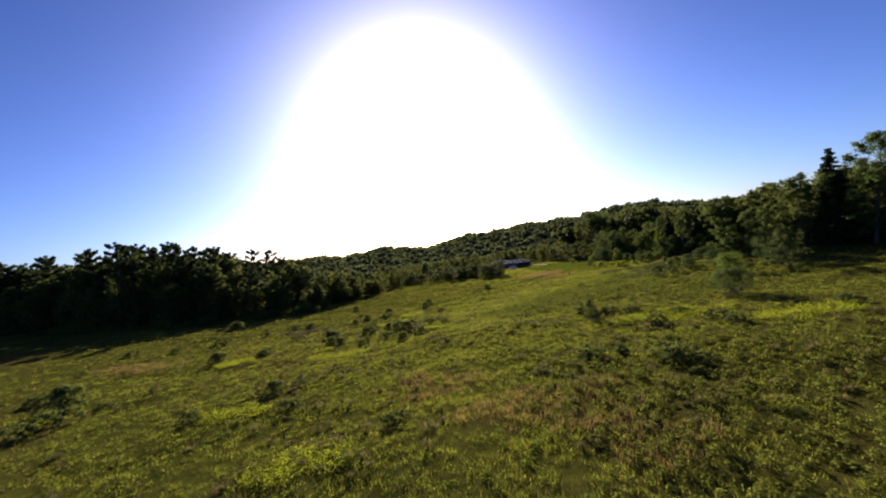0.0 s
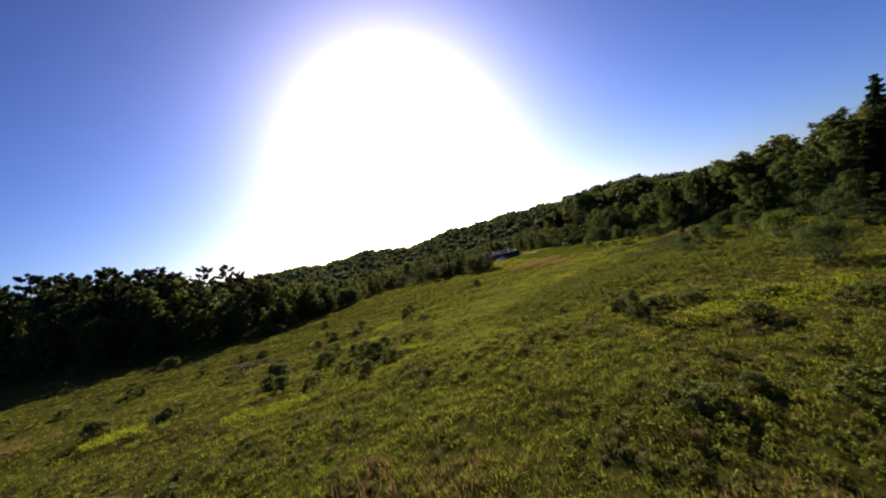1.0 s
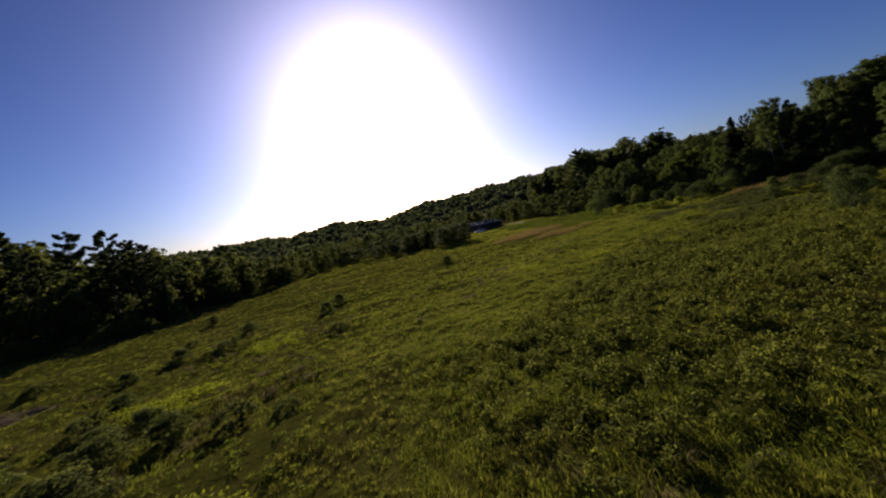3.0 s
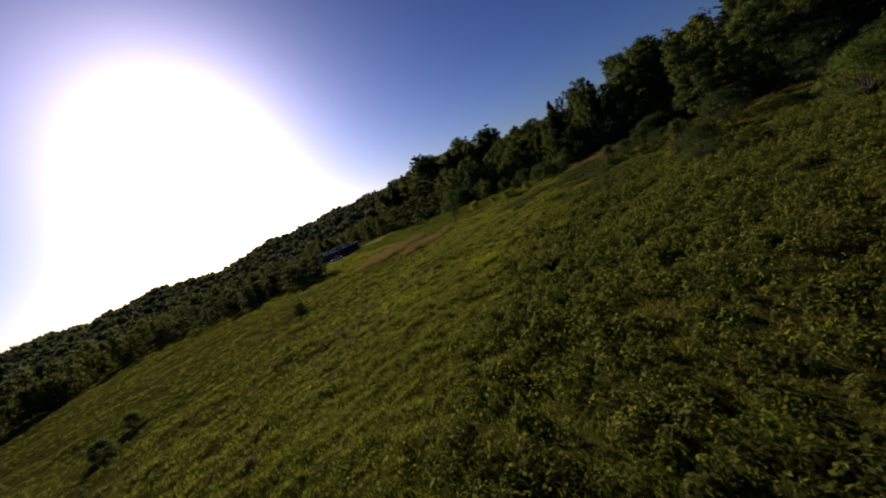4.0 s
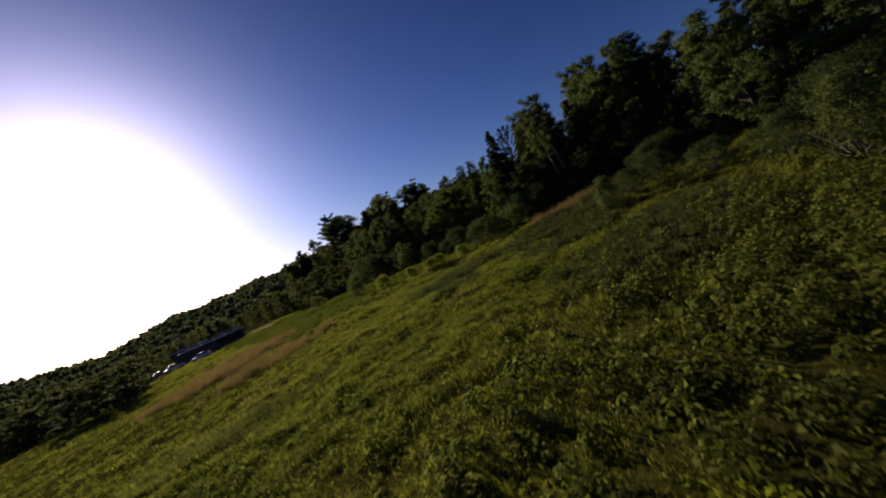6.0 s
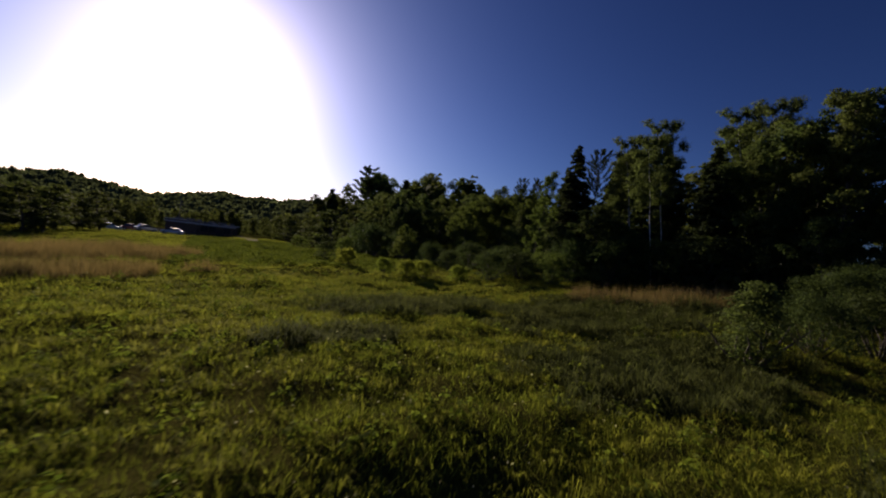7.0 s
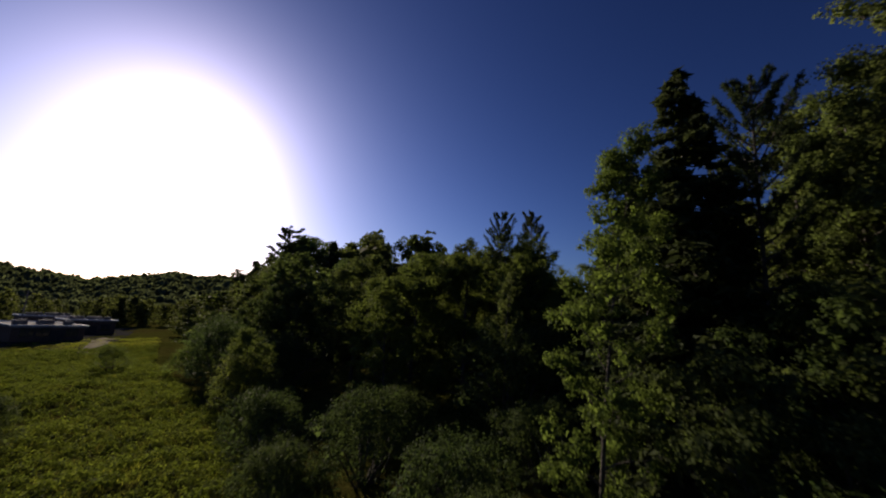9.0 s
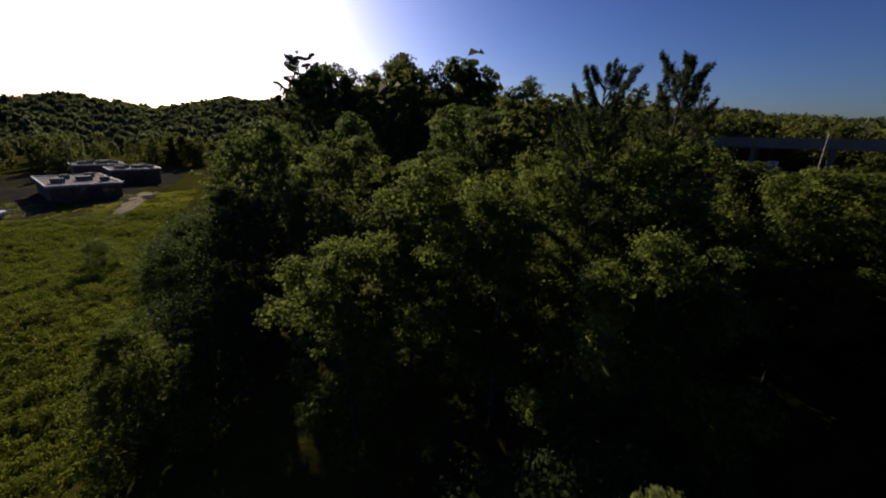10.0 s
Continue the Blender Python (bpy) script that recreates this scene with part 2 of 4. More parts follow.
    return (at(i, j) * (1 - u) + at(i + 1, j) * u) * (1 - v) + (at(i, j + 1) * (1 - u) + at(i + 1, j + 1) * u) * v


def height(x, y):
    """The ground's height: a wet meadow that falls to the left, banks to the right, and wooded hills all round."""
    x, y = np.asarray(x, dtype=float), np.asarray(y, dtype=float)
    z = 0.9 + 0.028 * np.clip(x, -25, 60) - 1.8 * np.exp(-((x + 15) ** 2 + (y - 108) ** 2) / 1600)
    z = z + 0.05 * np.clip(-x - 45, 0, 80)
    z = z + 0.12 * np.clip(x - 57, 0, 60) * smooth(40, 80, y) * (1 - smooth(135, 175, y))
    r = np.hypot(x - 30, y - 80)
    az = np.degrees(np.arctan2(x - 30, y - 80))
    el = np.interp(az, RIDGE_AZ, RIDGE_EL) + 0.25 * np.sin(az * 0.9) * np.sin(az * 0.37)
    far = np.interp(az, RIDGE_AZ, RIDGE_R)
    top = 8 + far * np.tan(np.radians(el)) - 11
    rise = smooth(0.4 * far, far, r) * (1 - 0.35 * smooth(800, 2200, r))
    z = z * (1 - smooth(200, 500, r)) + top * rise
    z = z + 1.6 * np.exp(-((x - 165) ** 2 + (y - 150) ** 2) / 1500)
    z = z - 0.15 * np.exp(-((y - 96.4 + 0.12 * (x - 44)) / 0.35) ** 2) * smooth(39, 41, x) * (1 - smooth(48, 50, x))
    hum = 0.3 * np.abs(lattice(x / 1.9, y / 1.6, 1)) + 0.24 * lattice(x / 5.5, y / 4.5, 2) + 0.3 * lattice(x / 14, y / 14, 3)
    hum = hum + 0.2 * np.abs(lattice(x / 0.8, y / 0.7, 7))
    return z + hum * (1 - smooth(110, 260, r))


def rest(x, y):
    return float(height(x, y))


u = np.linspace(-1, 1, 301)
gx = 20 + 7.5 * np.sinh(6.2 * u)
gy = 90 + 7.5 * np.sinh(6.2 * u)
X, Y = np.meshgrid(gx, gy, indexing="ij")
GV = np.stack([X, Y, height(X, Y)], -1).reshape(-1, 3)
i, j = np.meshgrid(np.arange(300), np.arange(300), indexing="ij")
GQ = np.stack([i * 301 + j, (i + 1) * 301 + j, (i + 1) * 301 + j + 1, i * 301 + j + 1], -1).reshape(-1, 4)
tagged(array_object("ground", GV, GQ, M_GROUND, smooth=True), "wet green meadow rising into wooded hills", "ground", kind="structure")


# ---- trees ----
def thing(name, label, category, group=""):
    return tagged(new(name), label, category, group)


def limb(rng, start, direction, length, r0, bend=0.15, n=5):
    """A branch that tapers and wanders, as rows of x, y, z, radius."""
    p, d = np.array(start, dtype=float), np.array(direction, dtype=float)
    d /= np.linalg.norm(d)
    rows = [(*p, r0)]
    for k in range(1, n):
        d = d + rng.normal(size=3) * bend
        d /= np.linalg.norm(d)
        p = p + d * length / (n - 1)
        rows.append((*p, r0 * (1 - 0.85 * k / (n - 1))))
    return rows


def broadleaf_tree(name, label, seed, h, spread, low, count, leaf, mat, bark, trunk_r, lean=0.0, group="trees of the wood", flat=0.8, nl=14, core=26, clump=0.15, belly=0.28):
    """A broad-leaved tree: trunk, limbs that fork into twigs, and a clump of leaves round each twig's end."""
    rng = np.random.default_rng(seed)
    root = thing(name, label, "tree", group)
    trunk = limb(rng, (0, 0, -0.4), (lean, 0.02, 1), h * 0.9, trunk_r, 0.05, 9)
    tr = np.array(trunk)
    paths, clumps = [], []
    for k in range(nl):
        f = low + (0.97 - low) * (k + 0.5) / nl
        at = np.array([np.interp(f * 8, np.arange(9), tr[:, c]) for c in range(4)])
        a = k * 2.4 + rng.random() * 0.8
        reach = spread * (0.55 + 0.5 * rng.random()) * math.sin(math.pi * min(1, belly + (0.96 - belly) * (f - low) / (1 - low))) ** 0.7
        b = np.array(limb(rng, at[:3], (math.cos(a), math.sin(a), 0.3 + 0.8 * f), reach * 1.05, max(0.025, at[3] * 0.45), 0.16))
        paths.append(b)
        for q in (1, 2, 3, 4, 4):
            out = b[q, :3] - b[q - 1, :3]
            out /= np.linalg.norm(out) + 1e-9
            way = out + rng.normal(size=3) * 0.8 + np.array([0, 0, 0.35])
            way /= np.linalg.norm(way)
            size = spread * (clump + 0.09 * rng.random()) * (0.85 if q == 1 else 1.0)
            tip = b[q, :3] + way * (0.12 * spread + size * 0.5)
            paths.append([(*b[q, :3], 0.018), (*(0.5 * (b[q, :3] + tip) + rng.normal(size=3) * 0.04 * spread), 0.012), (*tip, 0.006)])
            clumps.append((*tip, size))
    clumps.append((*tr[-1, :3], spread * (clump + 0.06)))
    # the top leaves end at the height asked for
    fit_ = h / max(c[2] + 0.85 * flat * c[3] for c in clumps)
    paths = [np.array(p) * np.array([1, 1, fit_, 1]) for p in paths]
    clumps = [(c[0], c[1], c[2] * fit_, c[3]) for c in clumps]
    trunk = np.array(trunk) * np.array([1, 1, fit_, 1])
    V, F = tubes([trunk], 9)
    array_object("trunk", V, F, bark, root, smooth=True)
    V, F = tubes(paths, 5)
    array_object("branchwork", V, F, M_BARK, root, smooth=True)
    V, F = clump_leaves(rng, clumps, count, leaf, leaf * 0.62, flat, core=core)
    array_object("crown", V, F, mat, root)
    return root


def spruce_tree(name, label, seed, h, spread, count, mat, group="trees of the wood", low=0.06, needle=0.46):
    """A spruce: whorls of drooping boughs on a straight stem, narrowing to a spire."""
    rng = np.random.default_rng(seed)
    root = thing(name, label, "tree", group)
    paths = [limb(rng, (0, 0, -0.4), (0, 0, 1), h - 0.3, h * 0.012, 0.01, 7)]
    P, N, Ln = [], [], []
    tiers = int(h * 2.8)
    boughs = []
    for k in range(tiers):
        f = low + (0.985 - low) * k / tiers
        reach = spread * (1 - f) ** 0.8 * (0.85 + 0.3 * rng.random()) + 0.1
        for b in range(7 if f < 0.7 else 5):
            a = rng.random() * 6.283
            boughs.append((f * h, a, reach * (0.7 + 0.4 * rng.random())))
    for z, a, reach in boughs[::5]:
        paths.append([(0, 0, z, 0.035), (math.cos(a) * reach * 0.5, math.sin(a) * reach * 0.5, z - reach * 0.1, 0.02), (math.cos(a) * reach * 0.9, math.sin(a) * reach * 0.9, z - reach * 0.18, 0.008)])
    B = np.array(boughs)
    k = rng.choice(len(B), size=count, p=B[:, 2] / B[:, 2].sum())
    s = rng.random(count) ** 0.75
    r = B[k, 2] * s
    a = B[k, 1] + rng.normal(size=count) * 0.13
    pos = np.stack([np.cos(a) * r, np.sin(a) * r, B[k, 0] - r * 0.32 + r * s * 0.14 - rng.random(count) * 0.25], 1)
    nor = np.stack([np.cos(a) * 0.4, np.sin(a) * 0.4, np.ones(count)], 1) + rng.normal(size=(count, 3)) * 0.55
    V, F = tubes(paths, 5)
    array_object("trunk", V, F, M_BARK, root, smooth=True)
    size = 0.6 + 0.8 * rng.random(count)
    V, F = leaves(rng, pos, nor, size * needle * spread / 3, size * needle * 0.35 * spread / 3)
    array_object("crown", V, F, mat, root)
    return root


def pine_tree(name, label, seed, h, spread, count, mat, group="trees of the wood", low=0.3, needle=0.55, thin=0.32, n=30, rise=0.35, widest=0.25, tuft=34, step=0.075, blunt=0.62):
    """A white pine: upswept limbs with short side twigs, each twig ending in a brush of needles, and open gaps between the limbs."""
    rng = np.random.default_rng(seed)
    root = thing(name, label, "tree", group)
    trunk = limb(rng, (0, 0, -0.4), (0.02, 0, 1), h * 0.97, h * 0.014, 0.02, 9)
    tr = np.array(trunk)
    paths, ends = [], []
    for k in range(n):
        g = (k + 0.5) / n
        f = low + (0.97 - low) * g
        at = np.array([np.interp(f * 8, np.arange(9), tr[:, c]) for c in range(4)])
        a = k * 2.4 + rng.random() * 1.2
        shape = (0.62 + 0.38 * g / widest) if g < widest else ((1 - g) / (1 - widest)) ** blunt
        reach = spread * (0.22 + 0.78 * shape) * (0.62 + 0.5 * rng.random())
        b = np.array(limb(rng, at[:3], (math.cos(a), math.sin(a), rise * (0.35 + g)), reach, 0.05, 0.07, 7))
        b[:, 2] += np.linspace(0, 1, 7) ** 2 * reach * 0.22
        paths.append(b)
        for s in np.arange(0.34, 1.001, step):
            p = np.array([np.interp(s * 6, np.arange(7), b[:, c]) for c in range(3)])
            for side in (-1, 1):
                if rng.random() < 0.16:
                    continue
                turn_ = side * (0.5 + 0.5 * rng.random())
                way = np.array([math.cos(a + turn_), math.sin(a + turn_), 0.28 + 0.3 * rng.random()])
                tip = p + way * reach * (0.1 + 0.16 * (1.05 - s)) * (0.6 + 0.8 * rng.random())
                paths.append([(*p, 0.012), (*tip, 0.005)])
                ends.append((*tip, *way))
                ends.append((*(0.5 * (p + tip)), *way))
    for s in range(5):
        ends.append((*tr[-1, :3], *(rng.normal(size=3) * 0.4 + np.array([0, 0, 1]))))
    # the highest needles end at the height asked for
    fit_ = h / (max(e[2] for e in ends) + 0.5 * needle)
    paths = [np.array(p) * np.array([1, 1, fit_, 1]) for p in paths]
    ends = [(e[0], e[1], e[2] * fit_, *e[3:]) for e in ends]
    V, F = tubes([np.array(trunk) * np.array([1, 1, fit_, 1])], 8)
    array_object("trunk", V, F, M_BARK, root, smooth=True)
    V, F = tubes(paths, 4)
    array_object("branchwork", V, F, M_BARK, root, smooth=True)
    E = np.array(ends)
    k = np.repeat(np.arange(len(E)), max(3, min(tuft, count // len(E))))
    way = E[k, 3:] + rng.normal(size=(len(k), 3)) * 0.55
    way /= np.linalg.norm(way, axis=1)[:, None]
    size = needle * (0.7 + 0.6 * rng.random(len(k)))
    pos = E[k, :3] + way * size[:, None] * 0.45 + rng.normal(size=(len(k), 3)) * needle * 0.12
    V, F = leaves(rng, pos, rng.normal(size=(len(k), 3)), size, size * thin, way)
    array_object("crown", V, F, mat, root)
    return root


def shrub(name, label, seed, h, spread, count, leaf, mat, group="meadow shrubs", stems=9, lumps=52, lump=1.0):
    """A shrub: stems from one root and an uneven dome of leaf clumps down to the ground."""
    rng = np.random.default_rng(seed)
    root = thing(name, label, "shrub", group)
    paths, clumps = [], []
    for k in range(stems):
        a = k * 2.4 + rng.random()
        out_ = 0.15 + 0.75 * rng.random()
        paths.append(limb(rng, (0, 0, -0.2), (math.cos(a) * out_, math.sin(a) * out_, 0.9), h * (0.6 + 0.25 * rng.random()), 0.03 + 0.012 * h, 0.2))
    for k in range(lumps):
        a = k * 2.4 + rng.random()
        f = (k + 0.5) / lumps
        d = math.cos(f * 1.45) ** 0.7 * (0.35 + 0.62 * rng.random())
        size = lump * h * (0.1 + 0.14 * rng.random() ** 1.5)
        clumps.append((math.cos(a) * d * spread, math.sin(a) * d * spread, max(size * 0.7, h * (0.1 + 0.78 * math.sin(f * 1.5) * (0.85 + 0.25 * rng.random()))), size))
    V, F = tubes(paths, 5)
    array_object("stem", V, F, M_BARK, root, smooth=True)
    V, F = clump_leaves(rng, clumps, count, leaf, leaf * 0.6, 0.9, spray=14, core=5)
    array_object("foliage", V, F, mat, root)
    return root


# ---- kinds of tree ----
class Nursery:
    """One built plant of a kind; set() places copies of it, done() puts the first one at its own spot."""

    def __init__(self, root):
        self.root, self.first = root, None

    def set(self, x, y, rz, s, label="", squash=1.0):
        m = pose(x, y, rest(x, y) - 0.05, 0, 0, rz) @ Matrix.Diagonal((s * squash, s * squash, s, 1))
        if self.first is None:
            self.first = m
            if label:
                self.root["label"] = label
            return self.root
        ob = copy_thing(self.root, m)
        if label:
            ob["label"] = label
        return ob

    def done(self):
        self.root.matrix_basis = self.first


WOOD = "trees of the wood"
OAK = Nursery(broadleaf_tree("broadleaf_tree", "tall dark green broadleaf tree at the wood's edge", 3, 15, 4.4, 0.1, 21000, 0.17, M_LEAF, M_BARK, 0.24, nl=22))
ASH = Nursery(broadleaf_tree("broadleaf_tree", "tall broadleaf tree with a narrow dark crown", 8, 16, 3.3, 0.2, 19000, 0.17, M_LEAF, M_BARK, 0.2, 0.04, nl=20))
BIRCH = Nursery(broadleaf_tree("birch_tree", "birch with a slender white trunk and high crown", 12, 15, 2.7, 0.5, 20000, 0.1, M_BIRCH_LEAF, M_BIRCH, 0.085, 0.1, nl=18, clump=0.17, belly=0.36))
POPLAR = Nursery(broadleaf_tree("poplar_tree", "slim poplar with light green loose leaves", 21, 13, 2.0, 0.18, 20000, 0.1, M_BIRCH_LEAF, M_BARK, 0.1, 0.0, nl=18, core=6))
YOUNG = Nursery(broadleaf_tree("young_tree", "young broadleaf tree with sunlit leaf tips", 33, 8, 2.6, 0.1, 12000, 0.13, M_LEAF_LIGHT, M_BARK, 0.09, 0.0))
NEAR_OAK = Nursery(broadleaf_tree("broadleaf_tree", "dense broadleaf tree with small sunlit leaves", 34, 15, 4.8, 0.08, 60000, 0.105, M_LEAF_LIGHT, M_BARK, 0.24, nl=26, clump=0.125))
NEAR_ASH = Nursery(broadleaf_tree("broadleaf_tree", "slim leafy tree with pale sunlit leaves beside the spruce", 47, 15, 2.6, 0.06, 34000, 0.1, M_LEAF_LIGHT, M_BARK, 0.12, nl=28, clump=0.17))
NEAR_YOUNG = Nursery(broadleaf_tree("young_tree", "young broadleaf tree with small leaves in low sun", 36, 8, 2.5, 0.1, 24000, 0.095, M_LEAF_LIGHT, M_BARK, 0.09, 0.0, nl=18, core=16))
FAR_SPRUCE = Nursery(spruce_tree("spruce_tree", "dark pointed spruce within the wood", 6, 15, 3.4, 2600, M_NEEDLE, needle=1.1))
DARK_YOUNG = Nursery(broadleaf_tree("young_tree", "young tree of the undergrowth, leaves painted darker for its shade", 37, 8, 2.9, 0.05, 20000, 0.1, M_SHADE_PAINTED_LEAF, M_BARK, 0.09, 0.0, nl=20))
SPRUCE = Nursery(spruce_tree("spruce_tree", "dark pointed spruce with drooping boughs", 5, 15, 3.9, 34000, M_NEEDLE, needle=0.3))
PINE = Nursery(pine_tree("white_pine_tree", "tall ragged white pine with level boughs", 14, 24, 4.6, 26000, M_NEEDLE, low=0.34, needle=0.42, thin=0.15, n=40, blunt=0.5))
NEAR_PINE = Nursery(pine_tree("white_pine_tree", "white pine with ragged upswept boughs", 18, 13, 2.5, 46000, M_NEEDLE, low=0.45, needle=0.19, thin=0.14, n=42, rise=0.5, widest=0.55, tuft=24, blunt=0.45))
FAR_PINE = Nursery(pine_tree("white_pine_tree", "tall dark white pine in the far belt of woods", 15, 24, 4.8, 7000, M_NEEDLE, low=0.45, needle=0.75, thin=0.28, n=20, rise=0.3, step=0.13, blunt=0.5))
MID_OAK = Nursery(broadleaf_tree("broadleaf_tree", "dark spreading broadleaf tree in the wood", 47, 15, 4.6, 0.02, 8000, 0.32, M_LEAF, M_BARK, 0.24, nl=20, core=8))
FAR_OAK = Nursery(broadleaf_tree("broadleaf_tree", "dark broadleaf tree in the distant wood", 41, 15, 4.6, 0.02, 2600, 0.55, M_FAR_LEAF, M_BARK, 0.24, nl=16, core=6))
FAR_ASH = Nursery(broadleaf_tree("broadleaf_tree", "tall dark broadleaf tree in the distant wood", 44, 17, 3.9, 0.03, 2600, 0.55, M_FAR_LEAF, M_BARK, 0.24, nl=16, core=6))
SHRUB = Nursery(shrub("meadow_shrub", "round dark green shrub in the meadow grass", 51, 2.0, 1.5, 4600, 0.13, M_SHRUB))
LOW_SHRUB = Nursery(shrub("meadow_shrub", "low spreading olive shrub in the meadow grass", 55, 1.3, 1.5, 2400, 0.14, M_SHRUB, stems=12, lumps=26))
FAR_BUSH = Nursery(shrub("leafy_bush", "low bush before the dark wood", 69, 3.8, 2.6, 2600, 0.26, M_LEAF_LIGHT, "bushes at the wood's edge", 8))
TALL_BUSH = Nursery(shrub("leafy_bush", "upright leafy bush at the wood's edge", 67, 3.6, 0.9, 6000, 0.1, M_LEAF, "bushes at the wood's edge", 10, lump=0.75))
ROUND_BUSH = Nursery(shrub("leafy_bush", "round bush in the wet meadow, leaf colour brightened for sunlight", 64, 2.2, 1.5, 7000, 0.1, M_SUN_PAINTED_LEAF, "bushes at the wood's edge", 12))
BUSH = Nursery(shrub("leafy_bush", "tall leafy bush at the meadow's edge", 58, 3.6, 2.3, 11000, 0.09, M_LEAF_LIGHT, "bushes at the wood's edge", 12))
DARK_BUSH = Nursery(shrub("leafy_bush", "dense bush at the wood's edge, leaves painted darker for shade", 61, 4.0, 2.8, 14000, 0.09, M_SHADE_PAINTED_LEAF, "bushes at the wood's edge", 12))

rng = random.Random(7)


def turn():
    return rng.uniform(0, 360)


# right wood: the front row
for kind, x, y, h, base in ((SPRUCE, 72.0, 116.5, 13.1, 15), (BIRCH, 70.6, 107.4, 11.6, 15), (BIRCH, 73.5, 108.0, 13.5, 15), (BIRCH, 73.8, 110.8, 12.8, 15), (BIRCH, 77.0, 103.5, 14.3, 15), (BIRCH, 75.4, 101.0, 13.8, 15),
                            (NEAR_ASH, 67.6, 116.9, 9.8, 15), (SPRUCE, 73.7, 118.9, 11.3, 15), (NEAR_PINE, 73.6, 115.3, 12.6, 13), (SPRUCE, 72.1, 104.5, 11.0, 15), (ASH, 73.8, 98.7, 13.2, 16), (SPRUCE, 81.0, 118.0, 12.6, 15), (DARK_YOUNG, 70.2, 107.0, 3.6, 8), (DARK_YOUNG, 69.6, 111.6, 6.6, 8), (DARK_YOUNG, 71.2, 109.6, 4.6, 8), (DARK_YOUNG, 71.8, 103.6, 4.2, 8), (DARK_YOUNG, 71.2, 113.8, 6.0, 8), (DARK_YOUNG, 72.6, 101.0, 6.6, 8), (NEAR_YOUNG, 70.4, 109.0, 4.0, 8), (DARK_YOUNG, 68.0, 114.5, 5.0, 8), (DARK_YOUNG, 71.0, 98.3, 5.6, 8), (ASH, 78.0, 98.5, 14.0, 16), (OAK, 80.0, 93.0, 9.3, 15), (DARK_YOUNG, 59.5, 64.0, 7.6, 8), (BIRCH, 76.8, 112.8, 11.6, 15), (ASH, 83.0, 87.0, 15.0, 16), (OAK, 76.5, 110.0, 12.0, 15), (ASH, 75.5, 114.0, 11.5, 16), (OAK, 79.0, 101.5, 11.8, 15), (OAK, 81.5, 97.5, 11.6, 15), (OAK, 82.0, 103.0, 12.5, 15), (ASH, 78.0, 114.5, 12.5, 16), (OAK, 85.0, 114.0, 11.0, 15), (OAK, 75.0, 103.0, 12.0, 15),
                            (OAK, 68.5, 88.5, 10.5, 15), (ASH, 72.0, 92.5, 7.8, 16), (OAK, 71.0, 81.5, 11.0, 15), (OAK, 75.0, 86.0, 11.0, 15), (ASH, 77.0, 79.0, 16.0, 16), (OAK, 81.0, 81.0, 15.5, 15), (PINE, 86.0, 90.0, 13.0, 24), (SPRUCE, 82.0, 76.0, 20.5, 15), (OAK, 82.0, 70.0, 21.5, 15), (ASH, 84.0, 63.0, 21.5, 16), (OAK, 86.0, 55.0, 22.0, 15),
                            (SPRUCE, 78.0, 111.0, 13.0, 15), (ASH, 79.0, 105.5, 13.2, 16), (OAK, 80.5, 119.4, 8.5, 15), (NEAR_YOUNG, 73.7, 134.0, 9.2, 8), (NEAR_OAK, 78.5, 132.5, 9.0, 15),
                            (NEAR_OAK, 82.5, 138.5, 8.4, 15), (NEAR_YOUNG, 71.0, 132.4, 7.6, 8), (POPLAR, 71.7, 123.6, 7.2, 13), (NEAR_OAK, 75.9, 125.8, 8.3, 15), (ASH, 86.0, 144.0, 12.6, 16), (NEAR_YOUNG, 64.5, 136.3, 4.8, 8), (DARK_YOUNG, 69.0, 143.0, 8.0, 8),
                            (NEAR_PINE, 76.8, 129.0, 11.9, 13), (NEAR_PINE, 78.9, 128.3, 12.0, 13), (NEAR_OAK, 77.6, 128.2, 10.0, 15), (NEAR_OAK, 75.0, 130.0, 9.4, 15), (OAK, 80.8, 144.5, 11.5, 15), (MID_OAK, 90.0, 168.0, 15.5, 15), (MID_OAK, 84.5, 150.0, 12.0, 15), (NEAR_OAK, 80.6, 129.6, 9.9, 15), (NEAR_OAK, 83.5, 133.0, 9.2, 15), (NEAR_YOUNG, 85.0, 126.6, 8.0, 8), (NEAR_YOUNG, 87.5, 124.5, 6.6, 8), (YOUNG, 89.0, 128.0, 6.2, 8), (YOUNG, 92.0, 126.0, 6.0, 8), (YOUNG, 84.0, 121.0, 5.5, 8), (YOUNG, 88.0, 133.0, 6.5, 8), (NEAR_YOUNG, 79.0, 136.5, 7.8, 8), (NEAR_YOUNG, 75.5, 133.0, 7.4, 8), (YOUNG, 76.0, 142.5, 9.0, 8), (DARK_YOUNG, 67.5, 145.5, 8.2, 8), (MID_OAK, 72.0, 150.0, 11.5, 15), (MID_OAK, 67.5, 155.0, 11.5, 15), (MID_OAK, 76.0, 157.0, 12.5, 15), (MID_OAK, 69.5, 163.0, 13.0, 15), (OAK, 73.5, 143.0, 10.5, 15), (PINE, 79.0, 191.0, 24.0, 24), (PINE, 82.5, 193.0, 22.0, 24), (MID_OAK, 88.5, 180.0, 23.4, 15), (MID_OAK, 94.5, 171.5, 21.5, 15), (MID_OAK, 86.0, 195.0, 24.0, 15),
                            (MID_OAK, 83.0, 186.0, 22.0, 15), (MID_OAK, 92.0, 176.0, 22.0, 15)):
